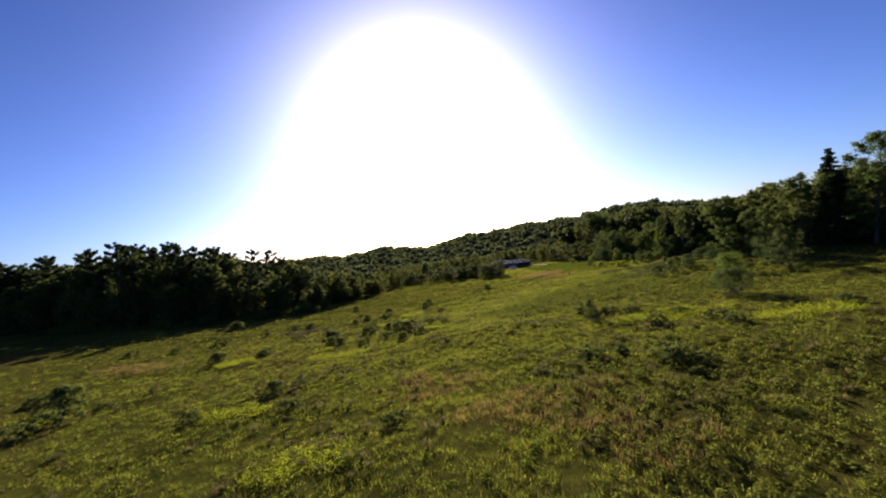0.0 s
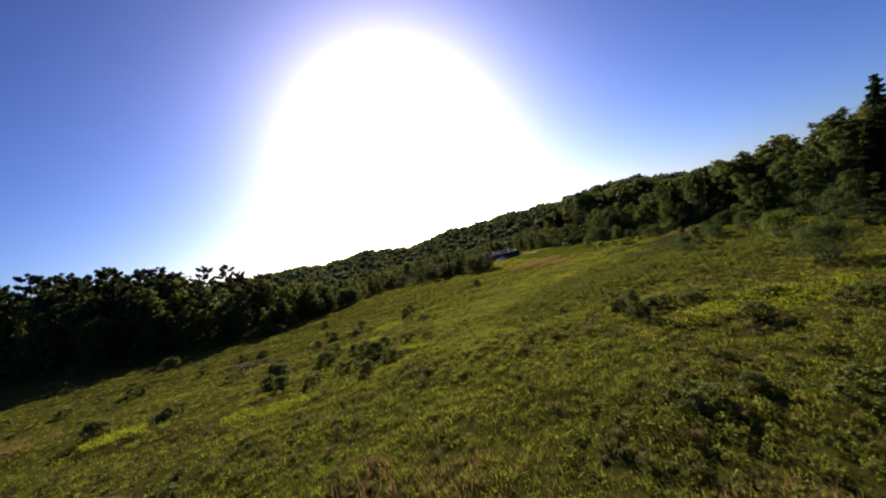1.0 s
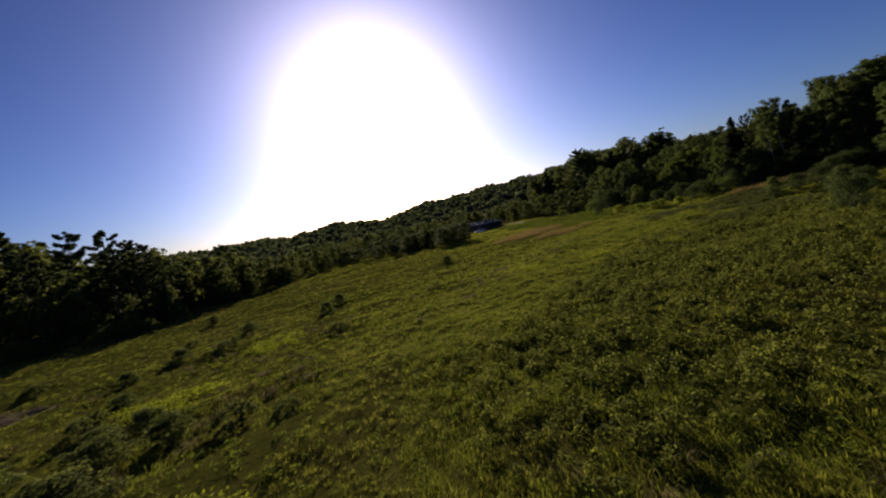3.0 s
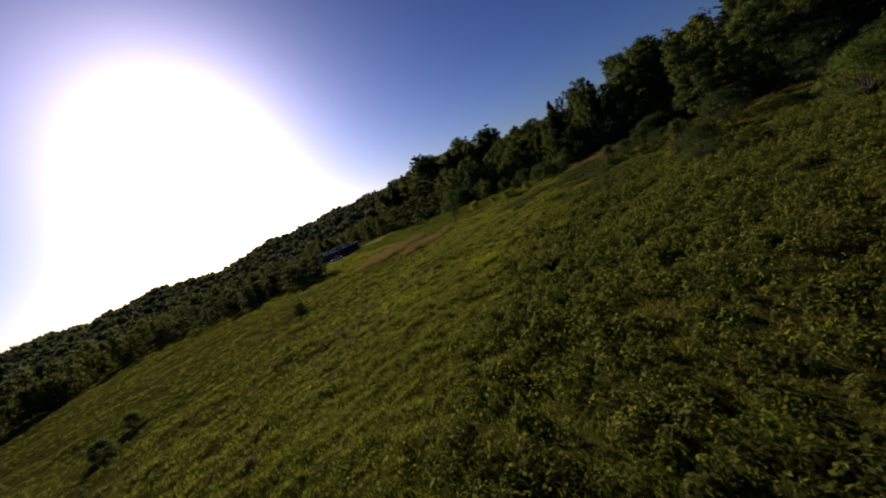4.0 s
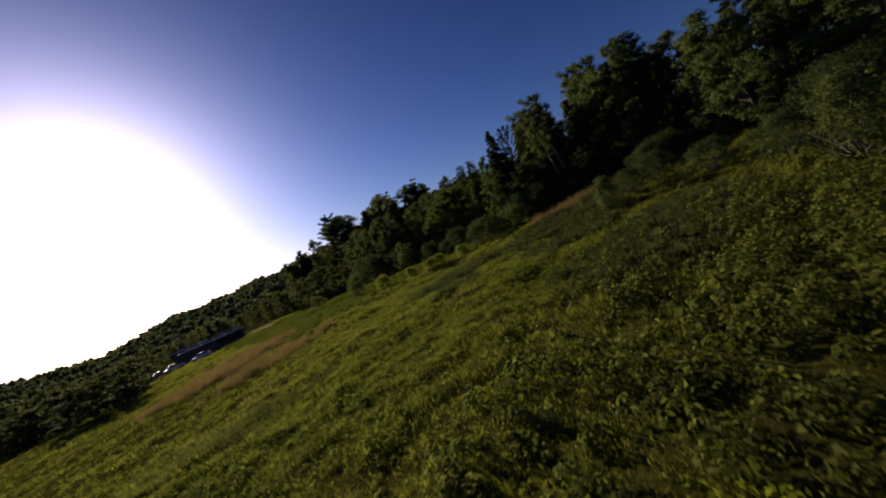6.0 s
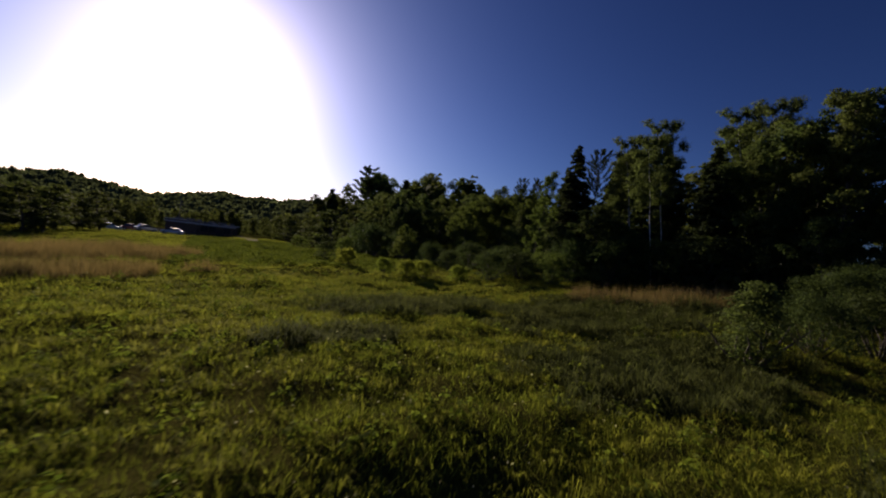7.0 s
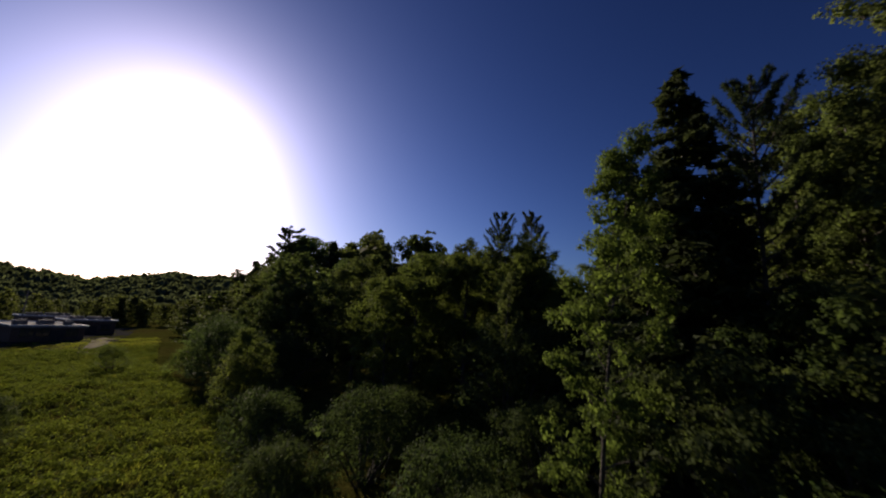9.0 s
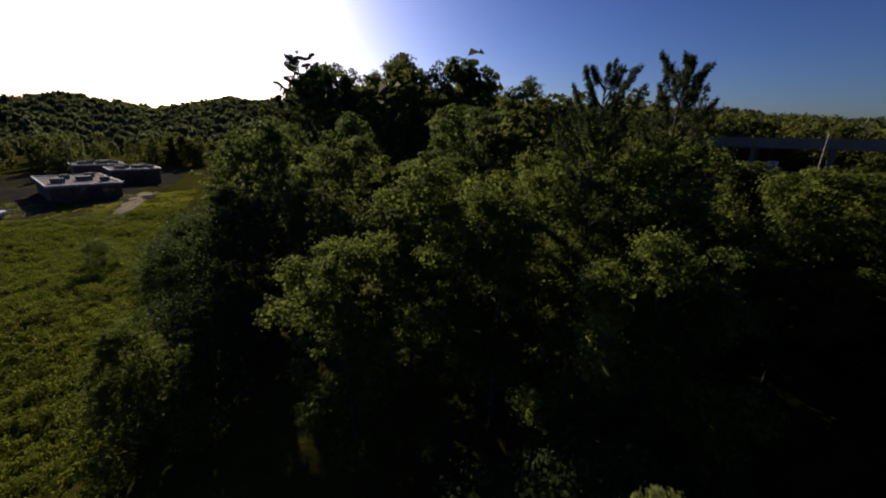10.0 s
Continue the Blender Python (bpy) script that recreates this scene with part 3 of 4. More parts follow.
    kind.set(x, y, 80 + 0.1 * turn() if kind is BIRCH else turn(), h / base, squash=rng.uniform(0.92, 1.08) * (1.3 if kind is PINE else 0.75 if kind is POPLAR else 0.6 if kind is NEAR_PINE else 0.85 if kind is BIRCH else 0.72 if kind is NEAR_ASH else 1.0))

# right wood: behind the front row; the deep parts go into one mass further down
deep_wood = []
for k in range(420):
    x, y = rng.uniform(68, 150), rng.uniform(28, 245)
    edge = float(np.interp(y, (28, 60, 80, 97, 115, 122, 140, 165, 180, 245), (88, 86, 83, 81, 82, 86, 74, 70, 82, 70)))
    if x < edge + rng.uniform(0, 6) or (y < 110 and x > 125) or (111 < y < 124 and x < 97):
        continue
    way = math.degrees(math.atan2(x - 68.6, y - 122))
    if x > 86 and (59 < way < 84 or 46.4 < way < 48.8):
        continue
    low = 122 < y < 168
    tall = rng.uniform(8.5, 11.5) if low else rng.uniform(9, 11) if 84 < y < 99 else rng.uniform(13, 16) if y < 122 else rng.uniform(16, 21)
    if x < edge + 13 and not (y > 200 and x > 90):
        kind, base = rng.choice(((FAR_OAK, 15), (FAR_ASH, 17), (FAR_OAK, 15), (FAR_SPRUCE, 15)))
        kind.set(x, y, turn(), tall / base)
    else:
        deep_wood.append((x, y, tall))

# scrub on the slope towards the road bridge
for k in range(70):
    x, y = rng.uniform(92, 150), rng.uniform(118, 170)
    way, off = math.degrees(math.atan2(x - 68.6, y - 122)), math.hypot(x - 68.6, y - 122)
    if 56 < way < 92 and off < 78:
        FAR_OAK.set(x, y, turn(), max(1.6, 14.2 - 0.055 * off - rest(x, y)) * rng.uniform(0.6, 0.95) / 15, squash=1.4)

for k in range(26):
    az, off = radians(57 + 1.35 * k), rng.uniform(19, 40)
    x, y = 68.6 + off * math.sin(az), 122 + off * math.cos(az)
    if off * math.cos(az) > -3:
        MID_OAK.set(x, y, turn(), max(3.0, 14.5 - 0.045 * off - rest(x, y)) * rng.uniform(0.9, 1.02) / 14.4, squash=1.4)

for k in range(230):
    az, off = radians(rng.uniform(52, 88)), rng.uniform(95, 215)
    x, y = 68.6 + off * math.sin(az), 122 + off * math.cos(az)
    if not (140 < x < 178 and 128 < y < 172):
        rise = float(np.interp(math.degrees(az), (52, 66, 71, 76, 88), (3.2, 3.2, 3.0, 1.6, 1.0)))
        top = 14.7 + off * math.tan(radians(rise)) * rng.uniform(0.6, 1.05)
        deep_wood.append((x, y, rng.uniform(4, 6) if off < 108 else max(5.0, top - rest(x, y))))

# left wood: a belt of pines over broad-leaved trees
EDGE_X, EDGE_Y = (-270, -185, -124, -105, -80, -70, -62, -52, -45, -35, -15), (158, 140, 126, 119, 112, 116, 120, 129, 137, 154, 204)
left = 0
for k in range(1700):
    x, y = rng.uniform(-270, -15), rng.uniform(95, 250)
    edge = float(np.interp(x, EDGE_X, EDGE_Y))
    if y < edge + rng.uniform(0, 5) or y > edge + 55 or left > 360:
        continue
    left += 1
    deep = y - edge
    tall = float(np.interp(x, (-200, -105, -90, -75, -65, -55, -45, -35, -15), (27.5, 27.5, 25.5, 22, 19.5, 16.5, 13.5, 11.5, 10))) * rng.uniform(0.8, 1.06)
    if x < -50 and deep > 6 and rng.random() < 0.6:
        FAR_PINE.set(x, y, turn(), tall * rng.uniform(0.86, 1.1) / 24)
    elif deep < 16:
        rng.choice((FAR_OAK, FAR_ASH)).set(x, y, turn(), tall * (0.72 if x < -50 else 0.88) / 16, squash=1.25)
    else:
        deep_wood.append((x, y, tall * 0.85))
# the closed lower storey along its edge
for k in range(230):
    x = rng.uniform(-200, -30)
    y = float(np.interp(x, EDGE_X, EDGE_Y)) + rng.uniform(-1, 12)
    deep_wood.append((x, y, float(np.interp(x, (-120, -80, -60, -30), (13, 11, 9, 6))) * rng.uniform(0.6, 1.1)))

# low woods across the far end of the meadow
for k in range(340):
    x, y = rng.uniform(-40, 85), rng.uniform(165, 330)
    if (5 < x < 64 and y < 262) or y < 215 - 0.9 * x:
        continue
    tall = rng.uniform(7, 11)
    if y < 235:
        rng.choice((FAR_OAK, FAR_ASH)).set(x, y, turn(), tall / 16, squash=1.6)
    else:
        deep_wood.append((x, y, tall))

# thickets between the meadow's far end and the yard
for k in range(60):
    x, y = rng.uniform(-25, 26), rng.uniform(160, 200)
    if y < 178 - 0.9 * x or y > 200 - 0.2 * x:
        continue
    rng.choice((FAR_OAK, FAR_ASH)).set(x, y, turn(), rng.uniform(4, 7.5) / 16, squash=1.9)

# shrubs standing in the meadow
for x, y, h in ((-36.5, 57.5, 2.1), (-22, 69, 2.0), (-45, 42.5, 3.4), (-19, 38.5, 1.5), (15.2, 34, 1.1), (-6.5, 104, 1.8), (-16.3, 102, 1.8), (-5.8, 110, 1.7), (13.7, 124, 1.9),
                (-15.2, 68.8, 1.9), (-7.5, 57, 1.5), (-7.8, 64.5, 2.0), (-12, 72, 1.6), (-9.5, 69, 2.1), (-20, 61.5, 1.7), (-18.3, 60.8, 1.4), (-23, 70, 1.7), (-21, 94.5, 1.5),
                (-22.7, 89, 1.4), (-29.5, 119, 2.0), (-55, 96, 2.4), (-7.2, 70.5, 1.8), (-16.7, 80, 1.5), (-11, 74, 1.5)):
    SHRUB.set(x, y, turn(), h / 2.0 * rng.uniform(0.76, 0.94), squash=rng.uniform(1.1, 1.5))
for x, y, h in ((-30, 60, 1.2), (-11, 62, 1.2), (-14, 59, 1.1), (-5, 60.5, 1.0), (-16, 76, 1.2), (20, 54, 1.3), (23.5, 43, 1.2), (22, 52, 1.1), (18, 30.5, 1.3), (12.5, 34, 1.2), (-40, 37, 1.5), (-41, 34, 1.4), (-50, 45, 1.4), (-15, 33, 1.0), (-24, 33, 1.1),
                (-2, 88, 1.0), (29.6, 41, 1.2), (29.3, 38, 1.2), (-60, 70, 1.4), (-48, 78, 1.3), (-70, 88, 1.5), (-38, 92, 1.2), (-30, 73, 1.2), (-1.2, 69.7, 0.8), (-4, 70, 1.0), (25, 51, 1.0), (21, 57.5, 1.2)):
    LOW_SHRUB.set(x, y, turn(), h / 1.3 * rng.uniform(0.9, 1.1), squash=rng.uniform(0.9, 1.3))
for x, y, h, kind in ((54.6, 71.5, 4.4, BUSH), (40, 52, 4.0, DARK_BUSH), (64, 70, 5.0, DARK_BUSH), (68, 77, 5.4, DARK_BUSH), (45.5, 79.3, 3.3, DARK_BUSH), (51.2, 84.0, 3.7, TALL_BUSH), (57.0, 86.5, 2.6, DARK_BUSH), (59.5, 90.5, 2.3, DARK_BUSH), (61.5, 84.0, 3.8, DARK_BUSH), (70, 85, 3.0, DARK_BUSH), (58.1, 97.3, 3.0, TALL_BUSH), (60.4, 96.2, 2.2, DARK_BUSH), (62.6, 95.0, 2.6, DARK_BUSH),
                      (67.4, 96.8, 3.0, DARK_BUSH), (68.3, 95.5, 3.2, DARK_BUSH), (71, 92.5, 3.6, DARK_BUSH), (73, 91, 4.4, DARK_BUSH), (71.5, 96, 4.0, DARK_BUSH), (72.2, 101.5, 4.0, DARK_BUSH), (70.0, 109.8, 4.2, DARK_BUSH), (71.2, 104.5, 4.4, DARK_BUSH), (70.8, 107.0, 3.6, BUSH), (19.0, 50.4, 3.0, TALL_BUSH), (56.6, 120.3, 1.65, ROUND_BUSH), (58.1, 120.3, 1.65, ROUND_BUSH), (54.0, 128.4, 2.1, ROUND_BUSH), (56.5, 125.0, 1.5, ROUND_BUSH), (60.3, 118.2, 1.4, ROUND_BUSH),
                      (62.2, 116.2, 2.7, DARK_BUSH), (65.2, 112.4, 2.6, BUSH), (64.8, 117.0, 2.6, DARK_BUSH), (54.5, 138, 2.4, DARK_BUSH), (63.5, 124.5, 2.2, DARK_BUSH), (66.5, 120.0, 2.7, DARK_BUSH), (66.5, 125.0, 3.2, DARK_BUSH), (64, 129, 2.8, DARK_BUSH), (68.5, 126, 2.4, DARK_BUSH),
                      (64.4, 136.2, 3.2, BUSH), (66.2, 140.6, 4.5, DARK_BUSH), (64.8, 148, 5.0, DARK_BUSH), (65, 153, 6.0, DARK_BUSH), (70.4, 120.4, 2.6, DARK_BUSH), (73.4, 124.4, 4.6, DARK_BUSH), (68.2, 109.8, 3.4, DARK_BUSH), (64.7, 115.2, 2.4, DARK_BUSH), (67.6, 112.4, 3.6, DARK_BUSH), (62.8, 156, 3.0, BUSH), (56.5, 163, 2.6, BUSH)):
    kind.set(x, y, turn(), h / (3.6 if kind in (BUSH, TALL_BUSH) else 2.2 if kind is ROUND_BUSH else 4.0), squash=rng.uniform(0.9, 1.15))
for k in range(46):
    x, y = rng.uniform(-60, 45), rng.uniform(24, 105)
    if abs(x - 5) > 8 and (x < 12 or y < 60):
        LOW_SHRUB.set(x, y, turn(), rng.uniform(0.45, 0.8), squash=rng.uniform(0.9, 1.4))
# a broken line of bushes before the left wood
for k in range(40):
    x = rng.uniform(-125, -30)
    y = float(np.interp(x, EDGE_X, EDGE_Y)) - 9 + rng.uniform(-3, 4)
    FAR_BUSH.set(x, y, turn(), rng.uniform(0.35, 0.75), squash=1.25)

for kind in (NEAR_ASH, NEAR_PINE, FAR_BUSH, TALL_BUSH, MID_OAK, FAR_SPRUCE, DARK_YOUNG, ROUND_BUSH, NEAR_OAK, NEAR_YOUNG, OAK, ASH, BIRCH, POPLAR, YOUNG, SPRUCE, PINE, FAR_PINE, FAR_OAK, FAR_ASH, SHRUB, LOW_SHRUB, BUSH, DARK_BUSH):
    kind.done()


def crown_shape(seed, h=16.0, spread=4.4, count=380, leaf=1.2):
    """A whole tree seen from afar: leaf clumps from the ground to the top round a stem."""
    r = np.random.default_rng(seed)
    clumps = []
    for k in range(34):
        f = (k + 0.5) / 34
        a = k * 2.4
        d = spread * 0.72 * math.sin(math.pi * min(1, 0.25 + 0.72 * f)) ** 0.7 * r.uniform(0.5, 1.1)
        clumps.append((math.cos(a) * d, math.sin(a) * d, h * (0.06 + 0.88 * f), spread * r.uniform(0.25, 0.42)))
    V, F = clump_leaves(r, clumps, count, leaf, leaf * 0.65)
    T, Q = tubes([[(0, 0, -0.5, 0.22), (0, 0, h * 0.5, 0.15), (0, 0, h * 0.95, 0.03)]], 5)
    return np.concatenate([V, T]), np.concatenate([F, Q + len(V)])


shapes = [crown_shape(70 + s) for s in range(6)]
DV, DF, base = [], [], 0
for k, (x, y, tall) in enumerate(deep_wood):
    V, F = shapes[k % 6]
    a = rng.uniform(0, 6.283)
    c, sn = math.cos(a) * tall / 16, math.sin(a) * tall / 16
    w = np.stack([V[:, 0] * c - V[:, 1] * sn, V[:, 0] * sn + V[:, 1] * c, V[:, 2] * tall / 16], 1)
    DV.append(w + np.array([x, y, rest(x, y)]))
    DF.append(F + base)
    base += len(V)
tagged(array_object("deep_wood", np.concatenate(DV), np.concatenate(DF), M_FAR_LEAF), "dark mass of broadleaf trees deep in the woods", "woods", kind="stuff")


# ---- forest on the hills ----
def far_crown(seed, pieces=46):
    """A crown as seen from afar: a ragged dome of leafy pieces, one unit in radius."""
    r = np.random.default_rng(seed)
    d = r.normal(size=(pieces, 3))
    d[:, 2] = np.abs(d[:, 2]) * 0.9 - 0.25
    d /= np.linalg.norm(d, axis=1)[:, None]
    pos = d * (0.55 + 0.42 * r.random(pieces))[:, None]
    size = 0.75 + 0.45 * r.random(pieces)
    V, F = leaves(r, pos, d + r.normal(size=(pieces, 3)) * 0.45, size, size * 0.8)
    return V, F


def scatter_crowns(name, label, count, seed, place, size, mat):
    r = np.random.default_rng(seed)
    shapes = [far_crown(s) for s in range(7)]
    VV, FF, base = [], [], 0
    for k in range(count):
        x, y = place(r)
        s = size(r, x, y)
        V, F = shapes[k % 7]
        a = r.random() * 6.283
        c, sn = math.cos(a), math.sin(a)
        w = V * np.array([s, s, s * (0.9 + 0.8 * r.random())])
        w = np.stack([w[:, 0] * c - w[:, 1] * sn, w[:, 0] * sn + w[:, 1] * c, w[:, 2]], 1)
        VV.append(w + np.array([x, y, rest(x, y) + s * 0.7]))
        FF.append(F + base)
        base += len(V)
    return tagged(array_object(name, np.concatenate(VV), np.concatenate(FF), mat), label, "forest", kind="stuff")


def on_hill(r):
    az = r.uniform(-75, 100)
    d = float(np.interp(az, RIDGE_AZ, RIDGE_R)) * math.sqrt(r.uniform(0.4 ** 2, 1.15 ** 2))
    d = max(d, 235 + r.uniform(0, 60))
    return 30 + d * math.sin(radians(az)), 80 + d * math.cos(radians(az))


def crown_size(r, x, y):
    return r.uniform(0.7, 1.3) * (1.7 + 0.0058 * math.hypot(x - 30, y - 80))


scatter_crowns("hill_forest", "dense dark green forest covering the distant hills, colour greyed for haze", 9500, 4, on_hill, crown_size, M_HAZED_HILL)


# ---- meadow plants ----
def tufts(name, label, seed, xy, blades, h, w, mat, splay=0.45):
    """Tufts of narrow pointed blades at the places given."""
    r = np.random.default_rng(seed)
    n = len(xy)
    z = height(xy[:, 0], xy[:, 1])
    base = np.repeat(np.column_stack([xy, z - 0.03]), blades, axis=0)
    m = n * blades
    tall = np.repeat(h * (0.55 + 0.9 * r.random(n)), blades) * (0.5 + 0.65 * r.random(m))
    a = r.random(m) * 6.283
    base[:, :2] += r.normal(size=(m, 2)) * 0.14
    lean = splay * (0.3 + r.random(m))
    wid = (w * (0.6 + 0.8 * r.random(m)))[:, None]
    tip = base + np.column_stack([np.cos(a) * lean * tall, np.sin(a) * lean * tall, tall])
    b = a + 1.57 + r.normal(size=m) * 0.5
    sd = np.column_stack([np.cos(b), np.sin(b), np.zeros(m)]) * wid * 0.5
    V = np.stack([base - sd, base + sd, tip], 1).reshape(-1, 3)
    return tagged(array_object(name, V, np.arange(3 * m).reshape(m, 3), mat, sides=3), label, "grass", kind="stuff")


def weeds(name, label, seed, xy, each, h, leaf, mat):
    """Low leafy plants: a few broad leaves about each place."""
    r = np.random.default_rng(seed)
    n = len(xy)
    k = np.repeat(np.arange(n), each)
    tall = h * (0.5 + r.random(n))
    pos = np.column_stack([xy, height(xy[:, 0], xy[:, 1])])[k]
    pos[:, :2] += r.normal(size=(n * each, 2)) * 0.2
    pos[:, 2] += tall[k] * r.random(n * each)
    size = leaf * (0.6 + 0.8 * r.random(n * each))
    V, F = leaves(r, pos, r.normal(size=(n * each, 3)) * 0.6 + np.array([0, 0, 1.0]), size, size * 0.55)
    return tagged(array_object(name, V, F, mat), label, "weeds", kind="stuff")


def spread(seed, count, x0, x1, y0, y1, clumping=0.5, size=2.2):
    """Random places in a rectangle of the meadow, in tussocks, thinner away from its middle strip, none inside the woods or the yard."""
    r = np.random.default_rng(seed)
    p = np.column_stack([r.uniform(x0, x1, count), r.uniform(y0, y1, count)])
    edge = np.interp(p[:, 1], (0, 60, 80, 97, 110, 122, 140, 170), (90, 80, 78, 72, 70, 66, 63, 60))
    ok = (p[:, 0] < edge)
    strip = np.abs(p[:, 0] - np.interp(p[:, 1], (0, 50, 70, 120, 180), (0, 5, 15, 56, 50)))
    ok &= r.random(count) < np.interp(strip, (0, 22, 45, 110), (1.0, 0.75, 0.35, 0.12))
    tuss = 0.5 + 0.5 * lattice(p[:, 0] / size, p[:, 1] / size, seed + 9)
    ok &= r.random(count) < 1 - clumping + clumping * 1.4 * tuss
    return p[ok]


def patch(seed, spots, per):
    """Places that fill ragged ovals evenly."""
    r = np.random.default_rng(seed)
    P = []
    for x, y, rx, ry in spots:
        n = int(per * rx * ry * 3.14)
        a, d = r.random(n) * 6.283, np.sqrt(r.random(n))
        q = np.stack([np.cos(a) * d * rx + x, np.sin(a) * d * ry + y], 1)
        keep = d < 0.8 + 0.45 * lattice(q[:, 0] / 1.3, q[:, 1] / 1.3, 31)
        P.append(q[keep])
    return np.concatenate(P)


def tussocks(name, label, seed, xy, blades, h, w, mat):
    """Mounds of grass: blades that arch outwards from one crown."""
    r = np.random.default_rng(seed)
    n = len(xy)
    m = n * blades
    k = np.repeat(np.arange(n), blades)
    clump = 0.55 + 0.9 * np.abs(lattice(xy[:, 0] / 0.85, xy[:, 1] / 0.8, 41))
    tall = (h * clump * (0.6 + 0.8 * r.random(n)))[k] * (0.6 + 0.5 * r.random(m))
    a = r.random(m) * 6.283
    reach = tall * (0.25 + 0.9 * r.random(m))
    root = np.column_stack([xy, height(xy[:, 0], xy[:, 1]) - 0.02])[k]
    way = np.column_stack([np.cos(a), np.sin(a), np.zeros(m)])
    root = root + way * (0.12 * np.sqrt(r.random(m)) * tall / h)[:, None]
    up = np.array([[0, 0, 1.0]])
    mid = root + way * (reach * 0.45)[:, None] + up * (tall * 0.85)[:, None]
    tip = root + way * reach[:, None] + up * (tall * (0.95 - 0.5 * reach / (tall + 1e-6)))[:, None]
    sd = np.column_stack([-np.sin(a), np.cos(a), np.zeros(m)]) * (w * (0.6 + 0.8 * r.random(m)))[:, None]
    V = np.stack([root, mid - sd * 0.5, tip, mid + sd * 0.5], 1).reshape(-1, 3)
    return tagged(array_object(name, V, np.arange(4 * m).reshape(m, 4), mat), label, "grass", kind="stuff")


def herb_clumps(name, label, seed, xy, each, h, r0, leaf, mat):
    """Leafy plants: a small dome of leaves over each place, with bare gaps between the domes."""
    r = np.random.default_rng(seed)
    n = len(xy)
    k = np.repeat(np.arange(n), each)
    m = n * each
    big = 0.55 + 0.8 * r.random(n)
    a, f = r.random(m) * 6.283, np.sqrt(r.random(m))
    out = np.column_stack([np.cos(a) * f, np.sin(a) * f])
    pos = np.column_stack([xy, height(xy[:, 0], xy[:, 1])])[k]
    pos[:, :2] += out * (r0 * big[k])[:, None]
    pos[:, 2] += h * big[k] * (1 - 0.7 * f * f) * (0.4 + 0.6 * np.sqrt(r.random(m)))
    nor = np.column_stack([out * 0.9, np.full(m, 0.8)]) + r.normal(size=(m, 3)) * 0.4
    size = leaf * (0.6 + 0.8 * r.random(m))
    V, F = leaves(r, pos, nor, size, size * 0.6)
    return tagged(array_object(name, V, F, mat), label, "weeds", kind="stuff")


def aside(q):
    """How far a place lies to the right of the low stretch of meadow's middle line."""
    return (q[:, 0] - 12) * 0.68 - (q[:, 1] - 64) * 0.73


def herb_ground(q):
    """1 where tall herbs crowd out the grass, 0 elsewhere."""
    near = smooth(3, 12, q[:, 0]) * (1 - smooth(34, 46, q[:, 0])) * smooth(8, 14, q[:, 1]) * (1 - smooth(28, 40, q[:, 1]))
    return 0.45 * near + smooth(0, 6, aside(q) + np.interp(q[:, 1], (58, 68), (0, 8))) * smooth(50, 70, q[:, 1] + 5 * lattice(q[:, 0] / 5, q[:, 1] / 4, 81)) * (1 - smooth(84, 94, q[:, 1])) * (1 - smooth(50, 62, q[:, 0]))


def sedge_ground(q):
    """1 where dark rushes and sedge stand thick in the wet meadow, 0 elsewhere."""
    inside = np.zeros(len(q))
    for x, y, rx, ry in ((48, 90.5, 8, 3.6), (54.5, 98.5, 6, 3), (59, 104.5, 6, 3.6), (51.5, 108.8, 5, 2.6), (45.5, 103.4, 2.6, 1.2), (66, 101, 6, 4)):
        inside = np.maximum(inside, 1 - smooth(0.55, 1.1, np.hypot((q[:, 0] - x) / rx, (q[:, 1] - y) / ry) + 0.25 * lattice(q[:, 0] / 1.4, q[:, 1] / 1.2, 57)))
    return inside


FERNS = ((27.5, 45.2, 9, 3.6), (36, 38, 7, 3.2), (-16.5, 52.5, 5, 2.2), (-21, 33.5, 4, 2), (-9.5, 22.5, 4, 2.5), (-32, 54.5, 4, 2.2), (-2.5, 62.5, 2.6, 1.6), (-12, 78, 3.5, 3), (-9, 90, 3, 4), (27, 89, 2.4, 1.6), (33, 85.2, 1.4, 1.2), (20, 91.5, 2, 1.5), (-44, 39, 5, 2), (-20, 58, 3, 1.5))


def fern_ground(q):
    """1 inside the fern patches, 0 elsewhere."""
    inside = np.zeros(len(q))
    for x, y, rx, ry in FERNS:
        inside = np.maximum(inside, 1 - smooth(0.6, 1.1, np.hypot((q[:, 0] - x) / rx, (q[:, 1] - y) / ry)))
    return inside


def thinned(q, share):
    return q[pick.random(len(q)) < share * (1 - 0.9 * fern_ground(q))]


def herbless(q):
    """The places that the tall herbs leave free."""
    return q[pick.random(len(q)) > 0.85 * herb_ground(q)]


def outside(q):
    """The places that lie off the low, soft stretch of the meadow."""
    return q[~((np.abs(aside(q)) < 15) & (q[:, 1] > 60) & (q[:, 1] < 118))]


pick = np.random.default_rng(12)
wide = spread(1, 290000, -85, 80, 8, 210, 0.5)
thin = np.where((np.abs(aside(wide)) < 12) & (wide[:, 1] > 60) & (wide[:, 1] < 116), 0.0, 1.0) * (1 - 0.75 * herb_ground(wide))
tufts("meadow_grass", "green meadow grass, ankle to knee high", 1, thinned(wide, thin), 8, 0.24, 0.03, M_GRASS, 0.9)
low = spread(11, 560000, 5, 72, 55, 120, 0.75, 1.6)
off = np.abs(aside(low))
low = low[(off < 17) & (pick.random(len(low)) < np.interp(off, (0, 17), (0.9, 0.4)) * (1 - 0.6 * herb_ground(low)) * (1 - 0.9 * sedge_ground(low)))]
tufts("fine_grass", "fine soft grass close to the ground", 6, low, 5, 0.17, 0.017, M_GRASS, 1.0)
